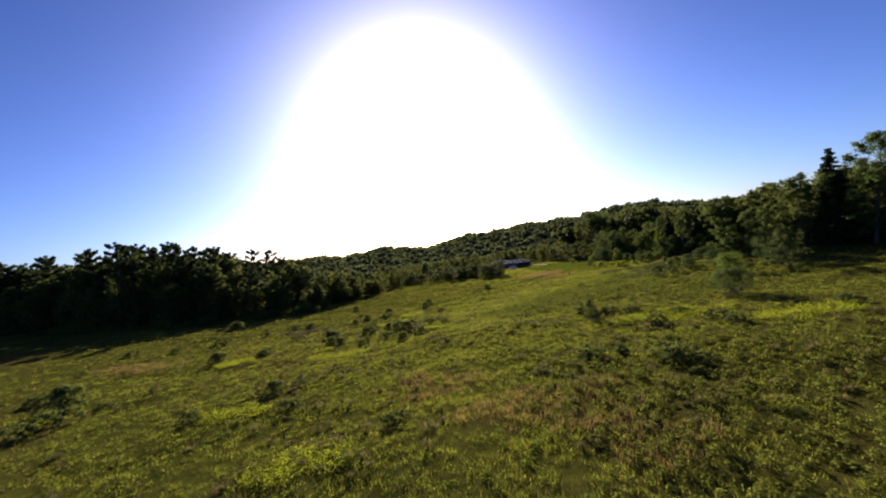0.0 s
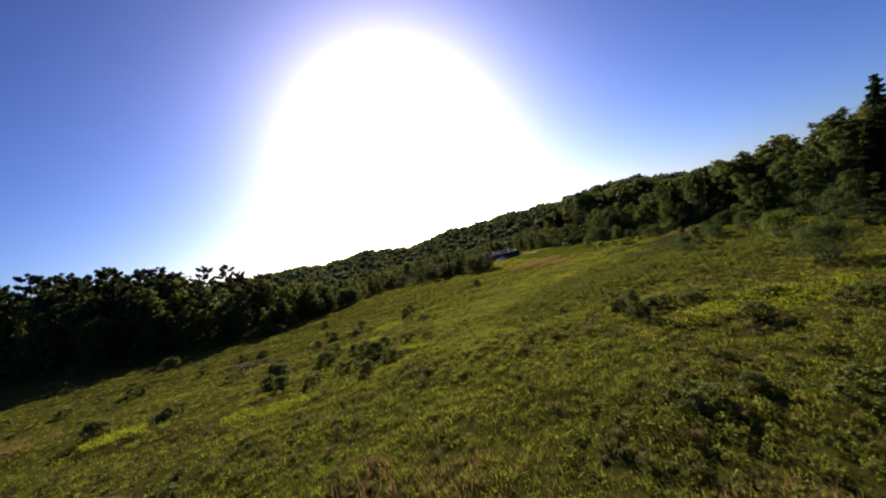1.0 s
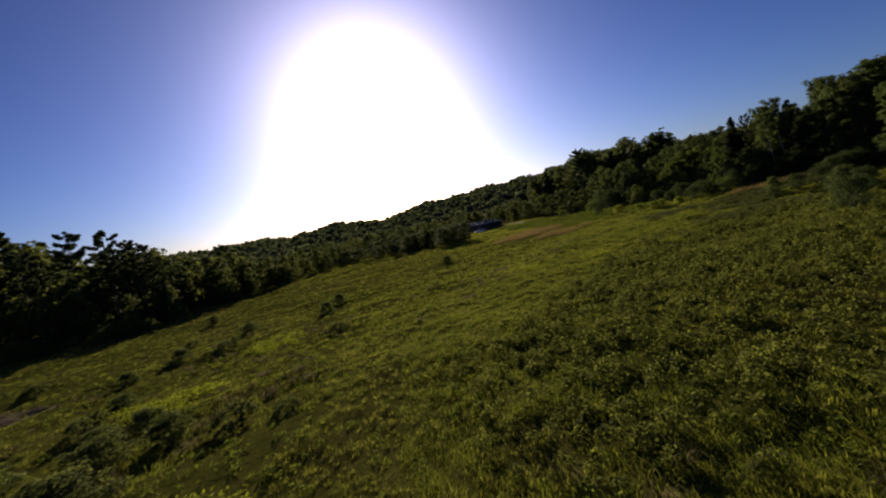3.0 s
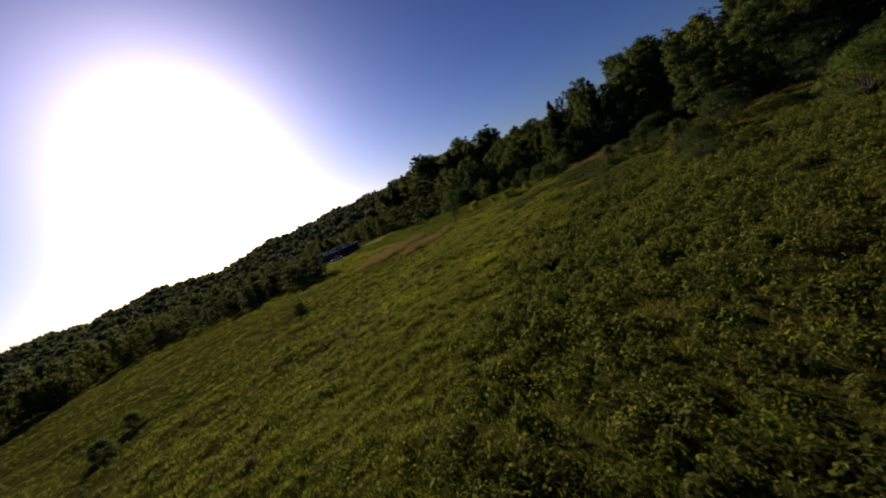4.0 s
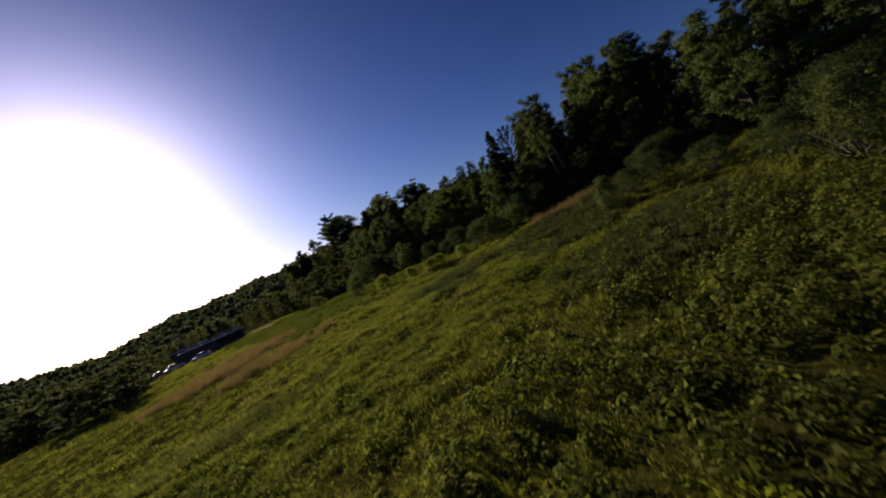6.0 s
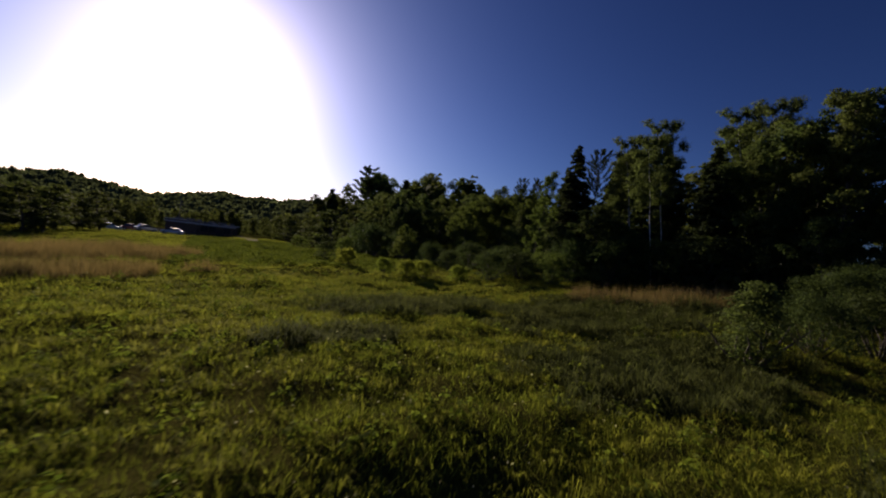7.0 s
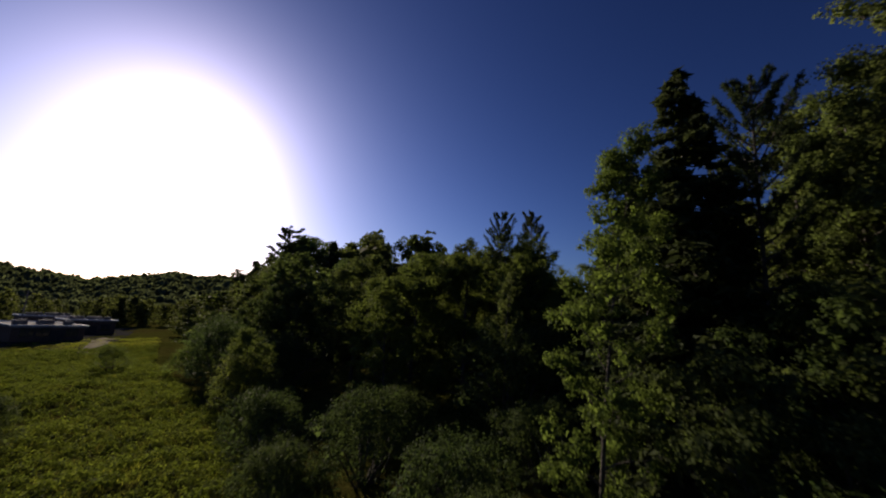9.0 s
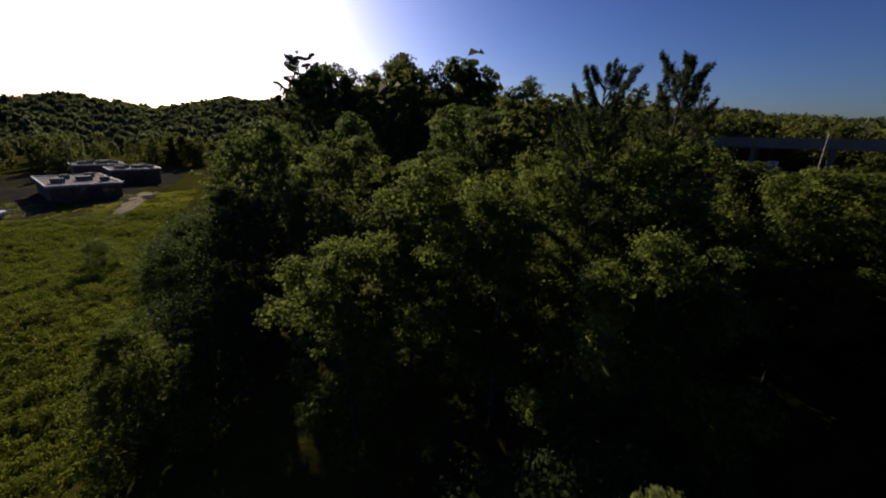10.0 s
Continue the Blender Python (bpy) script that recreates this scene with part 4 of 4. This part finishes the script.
mounds = spread(21, 70000, 0, 72, 48, 122, 1.0, 1.0)
mounds = mounds[(np.abs(aside(mounds)) < 20) & (pick.random(len(mounds)) < (1 - 0.65 * herb_ground(mounds)) * (1 - 0.9 * sedge_ground(mounds)))]
tussocks("grass_tussocks", "soft arching grass tussocks in the wet meadow", 22, mounds, 16, 0.25, 0.018, M_GRASS)
brown = spread(33, 5200, -62, 40, 20, 102, 1.0, 4.5)
brown = outside(brown)
brown = brown[(np.abs(brown[:, 0] - 3) > 3) & (pick.random(len(brown)) < 0.75)]
tussocks("sedge_mounds", "low rounded mounds of faded olive-brown sedge", 34, brown, 56, 0.5, 0.035, M_DEAD_SEDGE)
herbs = spread(15, 38000, 2, 66, 10, 96, 0.8, 1.1)
herbs = thinned(herbs, herb_ground(herbs) * 0.85)
herb_clumps("meadow_herbs", "dark leafy herbs in close clumps on bare soil", 16, herbs, 44, 0.55, 0.3, 0.13, M_HERB)
bright = spread(61, 22000, 40, 66, 126, 190, 0.5, 2.4)
herb_clumps("green_herbs", "bright green leafy herbs in the damp meadow", 62, bright, 34, 0.36, 0.27, 0.1, M_DAMP)
damp = spread(63, 60000, 28, 74, 86, 112, 0.3, 1.0)
damp = damp[pick.random(len(damp)) < sedge_ground(damp)]
tussocks("sedge_bed", "dark olive sedge and rushes in the wet meadow", 64, damp, 20, 0.42, 0.016, M_RUSH)
weeds("seed_heads", "pale seed heads standing over the grass", 17, spread(18, 16000, -30, 72, 20, 125, 1.0, 4.0), 2, 0.6, 0.045, M_SEED)
tufts("meadow_sedge", "darker tussocks of sedge in the meadow", 2, outside(herbless(thinned(spread(2, 90000, -85, 80, 8, 200, 1.0, 3.0), 1.0))), 8, 0.32, 0.034, M_SEDGE, 0.8)
herb_clumps("meadow_weeds", "low broad-leaved weeds among the grass", 5, herbless(thinned(spread(5, 22000, -70, 80, 10, 130, 1.0, 2.4), 1.0)), 30, 0.36, 0.26, 0.1, M_WEED)
tufts("dry_weeds", "tan dead weed stalks among the green", 19, patch(8, ((6, 26, 7, 5), (-2, 34, 6, 4), (10, 20, 5, 3), (-50, 60, 8, 4)), 7), 5, 0.45, 0.035, M_REED, 0.5)
weeds("fern_patch", "bright yellow-green patches of low ferns", 3, patch(3, FERNS, 24), 7, 0.4, 0.14, M_FERN)
tufts("rush_patch", "dark grey-green rushes, taller than the grass", 24, patch(24, ((51.2, 108.6, 4.2, 2.4), (47.5, 111.5, 3, 2), (31, 104, 5, 2), (59.5, 104.0, 3.2, 2.6), (62.5, 101.5, 3, 2.2)), 22), 5, 0.6, 0.022, M_RUSH, 0.4)
weeds("rush_seed_heads", "small pale seed heads over the dark rushes", 27, patch(27, ((60.0, 104.0, 4, 3), (64, 103, 5, 3), (66, 105.5, 3, 2)), 9), 2, 0.95, 0.035, M_SEED)
REEDS = ((33, 132, 9, 6), (36, 121, 7, 3), (62.4, 106.8, 2.0, 1.3), (64.2, 104.6, 2.8, 2.2), (66.6, 103.0, 3.0, 2.2), (69.0, 101.4, 2.4, 1.8))
tufts("reed_bed", "dry tan and russet reeds, taller than the grass", 4, patch(4, REEDS, 60), 4, 0.78, 0.024, M_REED, 0.3)


# ---- the yard beyond the meadow ----
M_BRICK = solid_material("brown_brick_wall", ((0.08, 0.05, 0.038), (0.13, 0.085, 0.062)), 1.2, 0.9, 0.2)
M_ROOF = solid_material("pale_roof_membrane", ((0.13, 0.125, 0.12), (0.25, 0.24, 0.225)), 0.5, 0.95, 0.2, spec=0.05)
M_TRIM = solid_material("white_trim", ((0.6, 0.6, 0.58), (0.75, 0.75, 0.73)), 2.0, 0.6, 0.1)
M_GLASS = solid_material("dark_window_glass", ((0.02, 0.025, 0.03), (0.04, 0.045, 0.05)), 1.0, 0.08, 0.0, spec=0.6)
M_BRONZE = solid_material("dark_bronze_frame", ((0.035, 0.03, 0.025), (0.06, 0.05, 0.04)), 2.0, 0.6, 0.1)
M_METAL = solid_material("galvanised_metal", ((0.35, 0.36, 0.37), (0.5, 0.5, 0.5)), 2.0, 0.45, 0.1, 0.8)
M_ASPHALT = solid_material("grey_asphalt", ((0.03, 0.03, 0.031), (0.052, 0.05, 0.048)), 0.6, 1.0, 0.3, spec=0.0)
M_GRAVEL = solid_material("pale_gravel_path", ((0.26, 0.22, 0.17), (0.4, 0.35, 0.28)), 1.5, 1.0, 0.4, spec=0.0)
M_MUD = solid_material("dark_mud", ((0.05, 0.038, 0.028), (0.10, 0.08, 0.055)), 0.8, 1.0, 0.4, spec=0.0)
M_CONCRETE = solid_material("bridge_concrete", ((0.17, 0.145, 0.125), (0.26, 0.225, 0.195)), 0.5, 0.85, 0.2)
M_WOOD = solid_material("weathered_pole_wood", ((0.16, 0.13, 0.10), (0.28, 0.24, 0.2)), 3.0, 0.9, 0.4)
M_WHITE = solid_material("white_car_paint", ((0.7, 0.7, 0.7), (0.78, 0.78, 0.78)), 0.5, 0.25, 0.0, spec=0.6)
M_SILVER = solid_material("silver_car_paint", ((0.4, 0.41, 0.42), (0.5, 0.51, 0.52)), 0.5, 0.3, 0.0, 0.5)
M_RED = solid_material("dark_red_car_paint", ((0.22, 0.03, 0.03), (0.3, 0.04, 0.035)), 0.5, 0.3, 0.0, spec=0.6)
M_TYRE = solid_material("black_rubber", ((0.012, 0.012, 0.012), (0.025, 0.025, 0.025)), 5.0, 0.9, 0.1)
M_SHINGLE = solid_material("grey_shingles", ((0.10, 0.10, 0.10), (0.18, 0.17, 0.16)), 2.0, 0.9, 0.4)


def sheet(name, label, category, x0, x1, y0, y1, lift, mat, wobble=0.0, n=24, kind="structure"):
    """A strip of made ground that follows the lie of the land, a little above it."""
    xs, ys = np.linspace(x0, x1, n), np.linspace(y0, y1, n)
    X, Y = np.meshgrid(xs, ys, indexing="ij")
    X = X + wobble * lattice(Y / 3.0, X / 3.0, 5)
    Z = height(X, Y) + lift
    V = np.stack([X, Y, Z], -1).reshape(-1, 3)
    i, j = np.meshgrid(np.arange(n - 1), np.arange(n - 1), indexing="ij")
    Q = np.stack([i * n + j, (i + 1) * n + j, (i + 1) * n + j + 1, i * n + j + 1], -1).reshape(-1, 4)
    return tagged(array_object(name, V, Q, mat, smooth=True), label, category, kind=kind)


def flat_building(x, y, rz, L, D, H, bays):
    """A low brick building with a pale flat roof, a parapet, roof units and rows of windows."""
    root = tagged(new("flat_roofed_building"), "low brown brick building with a pale flat roof", "building")
    
    part("wall", box(bmesh.new(), (L, D, H), (0, 0, H / 2)), M_BRICK, root)
    roof = part("roof", box(bmesh.new(), (L + 0.6, D + 0.6, 0.3), (0, 0, H + 0.15), 0.04), M_ROOF, root, "pale flat roof")
    for sx, sy, lx, ly in ((0, -1, L + 0.7, 0.25), (0, 1, L + 0.7, 0.25), (-1, 0, 0.25, D + 0.2), (1, 0, 0.25, D + 0.2)):
        part("parapet", box(bmesh.new(), (lx, ly, 0.2), (sx * (L / 2 + 0.25), sy * (D / 2 + 0.25), H + 0.4), 0.03), M_TRIM, roof)
    for fx, fy, w in ((-0.3, -0.2, 1.8), (-0.12, 0.15, 1.4), (0.1, -0.1, 2.2), (0.28, 0.22, 1.5), (0.36, -0.25, 1.3)):
        part("roof_unit", box(bmesh.new(), (w, w * 0.7, 0.8), (fx * L, fy * D, H + 0.7), 0.06), M_SHINGLE, roof, "grey metal roof unit")
    for k in range(bays):
        wx = -L / 2 + 1.8 + k * (L - 3.6) / (bays - 1)
        if k == bays // 2:
            part("door", box(bmesh.new(), (1.9, 0.16, 2.2), (wx, -D / 2 - 0.02, 1.1), 0.03), M_BRONZE, root, "dark double door")
            continue
        win = part("window", box(bmesh.new(), (1.8, 0.14, 1.5), (wx, -D / 2 - 0.02, 1.9), 0.02), M_BRONZE, root)
        for px in (-0.42, 0.42):
            part("pane", box(bmesh.new(), (0.72, 0.06, 1.28), (wx + px, -D / 2 - 0.08, 1.9)), M_GLASS, win)
    root.matrix_basis = pose(x, y, rest(x, y) - 0.1, 0, 0, rz)
    return root


def car(x, y, rz, paint, label):
    """A parked saloon car: rounded body, glasshouse, four wheels with tyres, lamps."""
    root = tagged(new("parked_car"), label, "car", "cars in the yard")
    bm = bmesh.new()
    side = ((-2.15, 0.35), (-2.2, 0.75), (-2.0, 0.95), (-1.0, 1.0), (0.75, 1.0), (1.9, 0.85), (2.15, 0.65), (2.15, 0.35))
    a = [bm.verts.new((px, -0.86, pz)) for px, pz in side]
    b = [bm.verts.new((px, 0.86, pz)) for px, pz in side]
    bm.faces.new(a)
    bm.faces.new(list(reversed(b)))
    for k in range(len(side)):
        bm.faces.new((a[k], b[k], b[(k + 1) % len(side)], a[(k + 1) % len(side)]))
    bmesh.ops.recalc_face_normals(bm, faces=bm.faces)
    bmesh.ops.bevel(bm, geom=list(bm.edges), offset=0.07, segments=2, affect="EDGES")
    part("body", bm, paint, root)
    bm = bmesh.new()
    made = bmesh.ops.create_cube(bm, size=1.0, matrix=Matrix.Translation((-0.35, 0, 1.22)) @ Matrix.Diagonal((2.6, 1.5, 0.52, 1)))
    for v in made["verts"]:
        if v.co.z > 1.2:
            v.co.x = -0.4 + (v.co.x + 0.35) * 0.62
            v.co.y *= 0.82
    bmesh.ops.bevel(bm, geom=list(bm.edges), offset=0.06, segments=2, affect="EDGES")
    glass = part("cabin", bm, M_GLASS, root, "dark glass cabin")
    part("roof_panel", box(bmesh.new(), (1.5, 1.2, 0.06), (-0.4, 0, 1.49), 0.025), paint, glass)
    for wx in (-1.35, 1.35):
        for wy in (-0.8, 0.8):
            bm = bmesh.new()
            bmesh.ops.create_cone(bm, cap_ends=True, segments=20, radius1=0.32, radius2=0.32, depth=0.2, matrix=Matrix.Translation((wx, wy, 0.32)) @ Matrix.Rotation(radians(90), 4, "X"))
            bmesh.ops.bevel(bm, geom=[e for e in bm.edges if len(e.link_faces[0].verts) > 4 or len(e.link_faces[-1].verts) > 4], offset=0.03, segments=2, affect="EDGES")
            tyre = part("wheel", bm, M_TYRE, root)
            bm = bmesh.new()
            bmesh.ops.create_cone(bm, cap_ends=True, segments=14, radius1=0.19, radius2=0.17, depth=0.22, matrix=Matrix.Translation((wx, wy, 0.32)) @ Matrix.Rotation(radians(90), 4, "X"))
            part("rim", bm, M_METAL, tyre)
    for wy in (-0.62, 0.62):
        part("headlight", box(bmesh.new(), (0.1, 0.3, 0.14), (2.13, wy, 0.7), 0.03), M_TRIM, root)
        part("tail_light", box(bmesh.new(), (0.1, 0.3, 0.14), (-2.16, wy, 0.76), 0.03), M_RED, root)
    root.matrix_basis = pose(x, y, rest(x, y) + 0.05, 0, 0, rz)
    return root


def pole(name, label, category, x, y, h, r, mat, arm=0.0, bars=0):
    root = tagged(new(name), label, category)
    V, F = tubes([[(0, 0, -0.3, r), (0, 0, h * 0.5, r * 0.85), (0, 0, h, r * 0.6)]], 10)
    array_object("pole", V, F, mat, root, smooth=True)
    if arm:
        V, F = tubes([[(0, 0, h - 0.1, 0.05), (arm * 0.6, 0, h + 0.25, 0.045), (arm, 0, h + 0.25, 0.04)]], 8)
        array_object("arm", V, F, mat, root, smooth=True)
        part("lamp_head", box(bmesh.new(), (0.7, 0.28, 0.14), (arm + 0.25, 0, h + 0.24), 0.04), M_METAL, root)
    for k in range(bars):
        part("crossarm", box(bmesh.new(), (2.2, 0.12, 0.14), (0, 0.1, h - 0.5 - 0.7 * k), 0.02), mat, root)
    root.matrix_basis = pose(x, y, rest(x, y), 0, 0, 20)
    return root


def overpass(x, y, rz):
    """A road bridge: a long deck with parapets on square piers."""
    root = tagged(new("road_bridge"), "grey concrete road bridge over the valley road", "bridge")
    deck = part("deck", box(bmesh.new(), (76, 8, 1.1), (0, 0, 5.0), 0.05), M_CONCRETE, root)
    for s in (-1, 1):
        part("parapet", box(bmesh.new(), (76, 0.3, 0.8), (0, s * 3.8, 5.93), 0.03), M_CONCRETE, deck)
    for k in range(-3, 4):
        for s in (-3.2, 3.2):
            part("pier", box(bmesh.new(), (0.8, 0.8, 5.6), (k * 11, s * 0.75, 1.1), 0.06), M_CONCRETE, root)
        part("pier_cap", box(bmesh.new(), (1.0, 7.0, 0.6), (k * 11, 0, 4.15), 0.05), M_CONCRETE, root)
    root.matrix_basis = pose(x, y, rest(x, y), 0, 0, rz)
    return root


def house(x, y, rz, lift=0.0):
    """A small white house with a pitched grey roof."""
    root = tagged(new("white_house"), "small white clapboard house with grey pitched roof", "house")
    part("wall", box(bmesh.new(), (9, 7, 5), (0, 0, 2.5)), M_TRIM, root)
    bm = bmesh.new()
    v = [bm.verts.new(p) for p in ((-4.9, -4, 4.9), (4.9, -4, 4.9), (4.9, 4, 4.9), (-4.9, 4, 4.9), (-4.9, 0, 8.2), (4.9, 0, 8.2))]
    for f in ((0, 1, 5, 4), (2, 3, 4, 5), (0, 4, 3), (1, 2, 5), (0, 3, 2, 1)):
        bm.faces.new([v[k] for k in f])
    part("roof", bm, M_SHINGLE, root)
    for wx in (-2.6, 0, 2.6):
        for wz in (1.4, 3.8):
            win = part("window", box(bmesh.new(), (1.0, 0.14, 1.2), (wx, -3.52, wz), 0.02), M_TRIM, root)
            part("pane", box(bmesh.new(), (0.8, 0.06, 1.0), (wx, -3.58, wz)), M_GLASS, win)
    root.matrix_basis = pose(x, y, rest(x, y) + lift, 0, 0, rz)
    return root


sheet("yard", "grey asphalt yard round the low building", "yard", 8, 54, 186, 264, 0.06, M_ASPHALT)
sheet("gravel_path", "pale gravel path between meadow and wood", "path", 50.6, 53.0, 183, 212, 0.12, M_GRAVEL, 0.4)
flat_building(40.7, 214.7, 23.5, 9.2, 18.7, 2.6, 4)
flat_building(45.5, 233.0, 20, 8.5, 9.0, 3.2, 3)
flat_building(36.5, 244.0, 20, 9.0, 8.0, 3.6, 3)
car(36.0, 195.5, 170, M_WHITE, "white car parked at the meadow's end")
car(30.5, 203.5, 20, M_SILVER, "silver car parked in the yard")
car(27.5, 207.0, 10, M_RED, "dark red car parked in the yard")
car(24.0, 204.0, 12, M_SILVER, "silver car parked in the yard")
pole("utility_pole", "weathered wooden utility pole behind the building", "pole", 35.0, 233.0, 9.8, 0.16, M_WOOD, bars=2)
pole("street_lamp", "grey metal street lamp before the bridge", "lamp", 152.5, 148.0, 6.5, 0.09, M_METAL, arm=1.2)
overpass(163, 150, -72)
house(142.5, 189.5, -40, 3.0)
def dead_tree(x, y, h, seed):
    """A bare standing dead tree with broken grey limbs."""
    r = np.random.default_rng(seed)
    root = tagged(new("dead_tree"), "bare dead tree with thin grey branches", "tree", "trees of the wood")
    stem = limb(r, (0, 0, -0.3), (0.05, 0.02, 1), h, 0.13, 0.04, 8)
    V, F = tubes([stem], 7)
    array_object("trunk", V, F, M_BIRCH, root, smooth=True)
    st = np.array(stem)
    for k in range(14):
        f = 3 + 4 * k / 14
        at = [np.interp(f, np.arange(8), st[:, c]) for c in range(3)]
        a = k * 2.4
        b = limb(r, at, (math.cos(a), math.sin(a), 0.7), r.uniform(1.0, 2.2), 0.035, 0.2)
        twigs = [limb(r, b[q][:3], (math.cos(a + s), math.sin(a + s), 0.6), r.uniform(0.4, 0.9), 0.012, 0.25, 4) for q, s in ((2, 0.7), (3, -0.6), (4, 0.2))]
        V, F = tubes([b] + [list(t)[:4] + [t[-1]] for t in twigs], 5)
        array_object("branch", V, F, M_BIRCH, root, smooth=True)
    root.matrix_basis = pose(x, y, rest(x, y), 0, 0, 30)
    return root


def road_sign(x, y, rz):
    """A small white road sign on a metal post, with dark bars."""
    root = tagged(new("road_sign"), "small white road sign on a metal post", "sign")
    V, F = tubes([[(0, 0, -0.3, 0.05), (0, 0, 1.0, 0.05), (0, 0, 2.6, 0.05)]], 8)
    array_object("post", V, F, M_METAL, root, smooth=True)
    panel = part("panel", box(bmesh.new(), (1.5, 0.06, 1.7), (0, -0.08, 2.4), 0.02), M_TRIM, root)
    for k, w in enumerate((0.7, 0.4, 0.8)):
        part("bar", box(bmesh.new(), (w, 0.02, 0.18), (0, -0.125, 2.9 - 0.45 * k)), M_TYRE, panel)
    root.matrix_basis = pose(x, y, rest(x, y), 0, 0, rz)
    return root


dead_tree(77.5, 110.0, 11.5, 91)
dead_tree(86.0, 88.0, 12.0, 94)
road_sign(150.5, 153.5, -70)


def blotch(name, label, x, y, rx, ry, lift, mat, seed):
    """A ragged oval of bare ground that follows the lie of the land."""
    n, rings = 72, 14
    a = np.linspace(0, 2 * math.pi, n, endpoint=False)
    rim = 0.75 + 0.3 * lattice(np.cos(a) * 2.2 + 9, np.sin(a) * 2.2 + 4, seed) + 0.16 * lattice(np.cos(a) * 7 + 3, np.sin(a) * 7 + 5, seed + 1)
    d = np.linspace(0.02, 1, rings)[:, None] * rim[None, :]
    X, Y = x + rx * d * np.cos(a), y + ry * d * np.sin(a)
    Z = height(X, Y) + lift - 0.1 * np.linspace(0, 1, rings)[:, None] ** 4
    V = np.stack([X, Y, Z], -1).reshape(-1, 3)
    i, j = np.meshgrid(np.arange(rings - 1), np.arange(n), indexing="ij")
    Q = np.stack([i * n + j, (i + 1) * n + j, (i + 1) * n + (j + 1) % n, i * n + (j + 1) % n], -1).reshape(-1, 4)
    return tagged(array_object(name, V, Q, mat, smooth=True), label, "ground", kind="structure")


blotch("mud_patch", "bare dark mud where the meadow is wet", -33, 85.5, 8.5, 3.2, 0.12, M_MUD, 3)
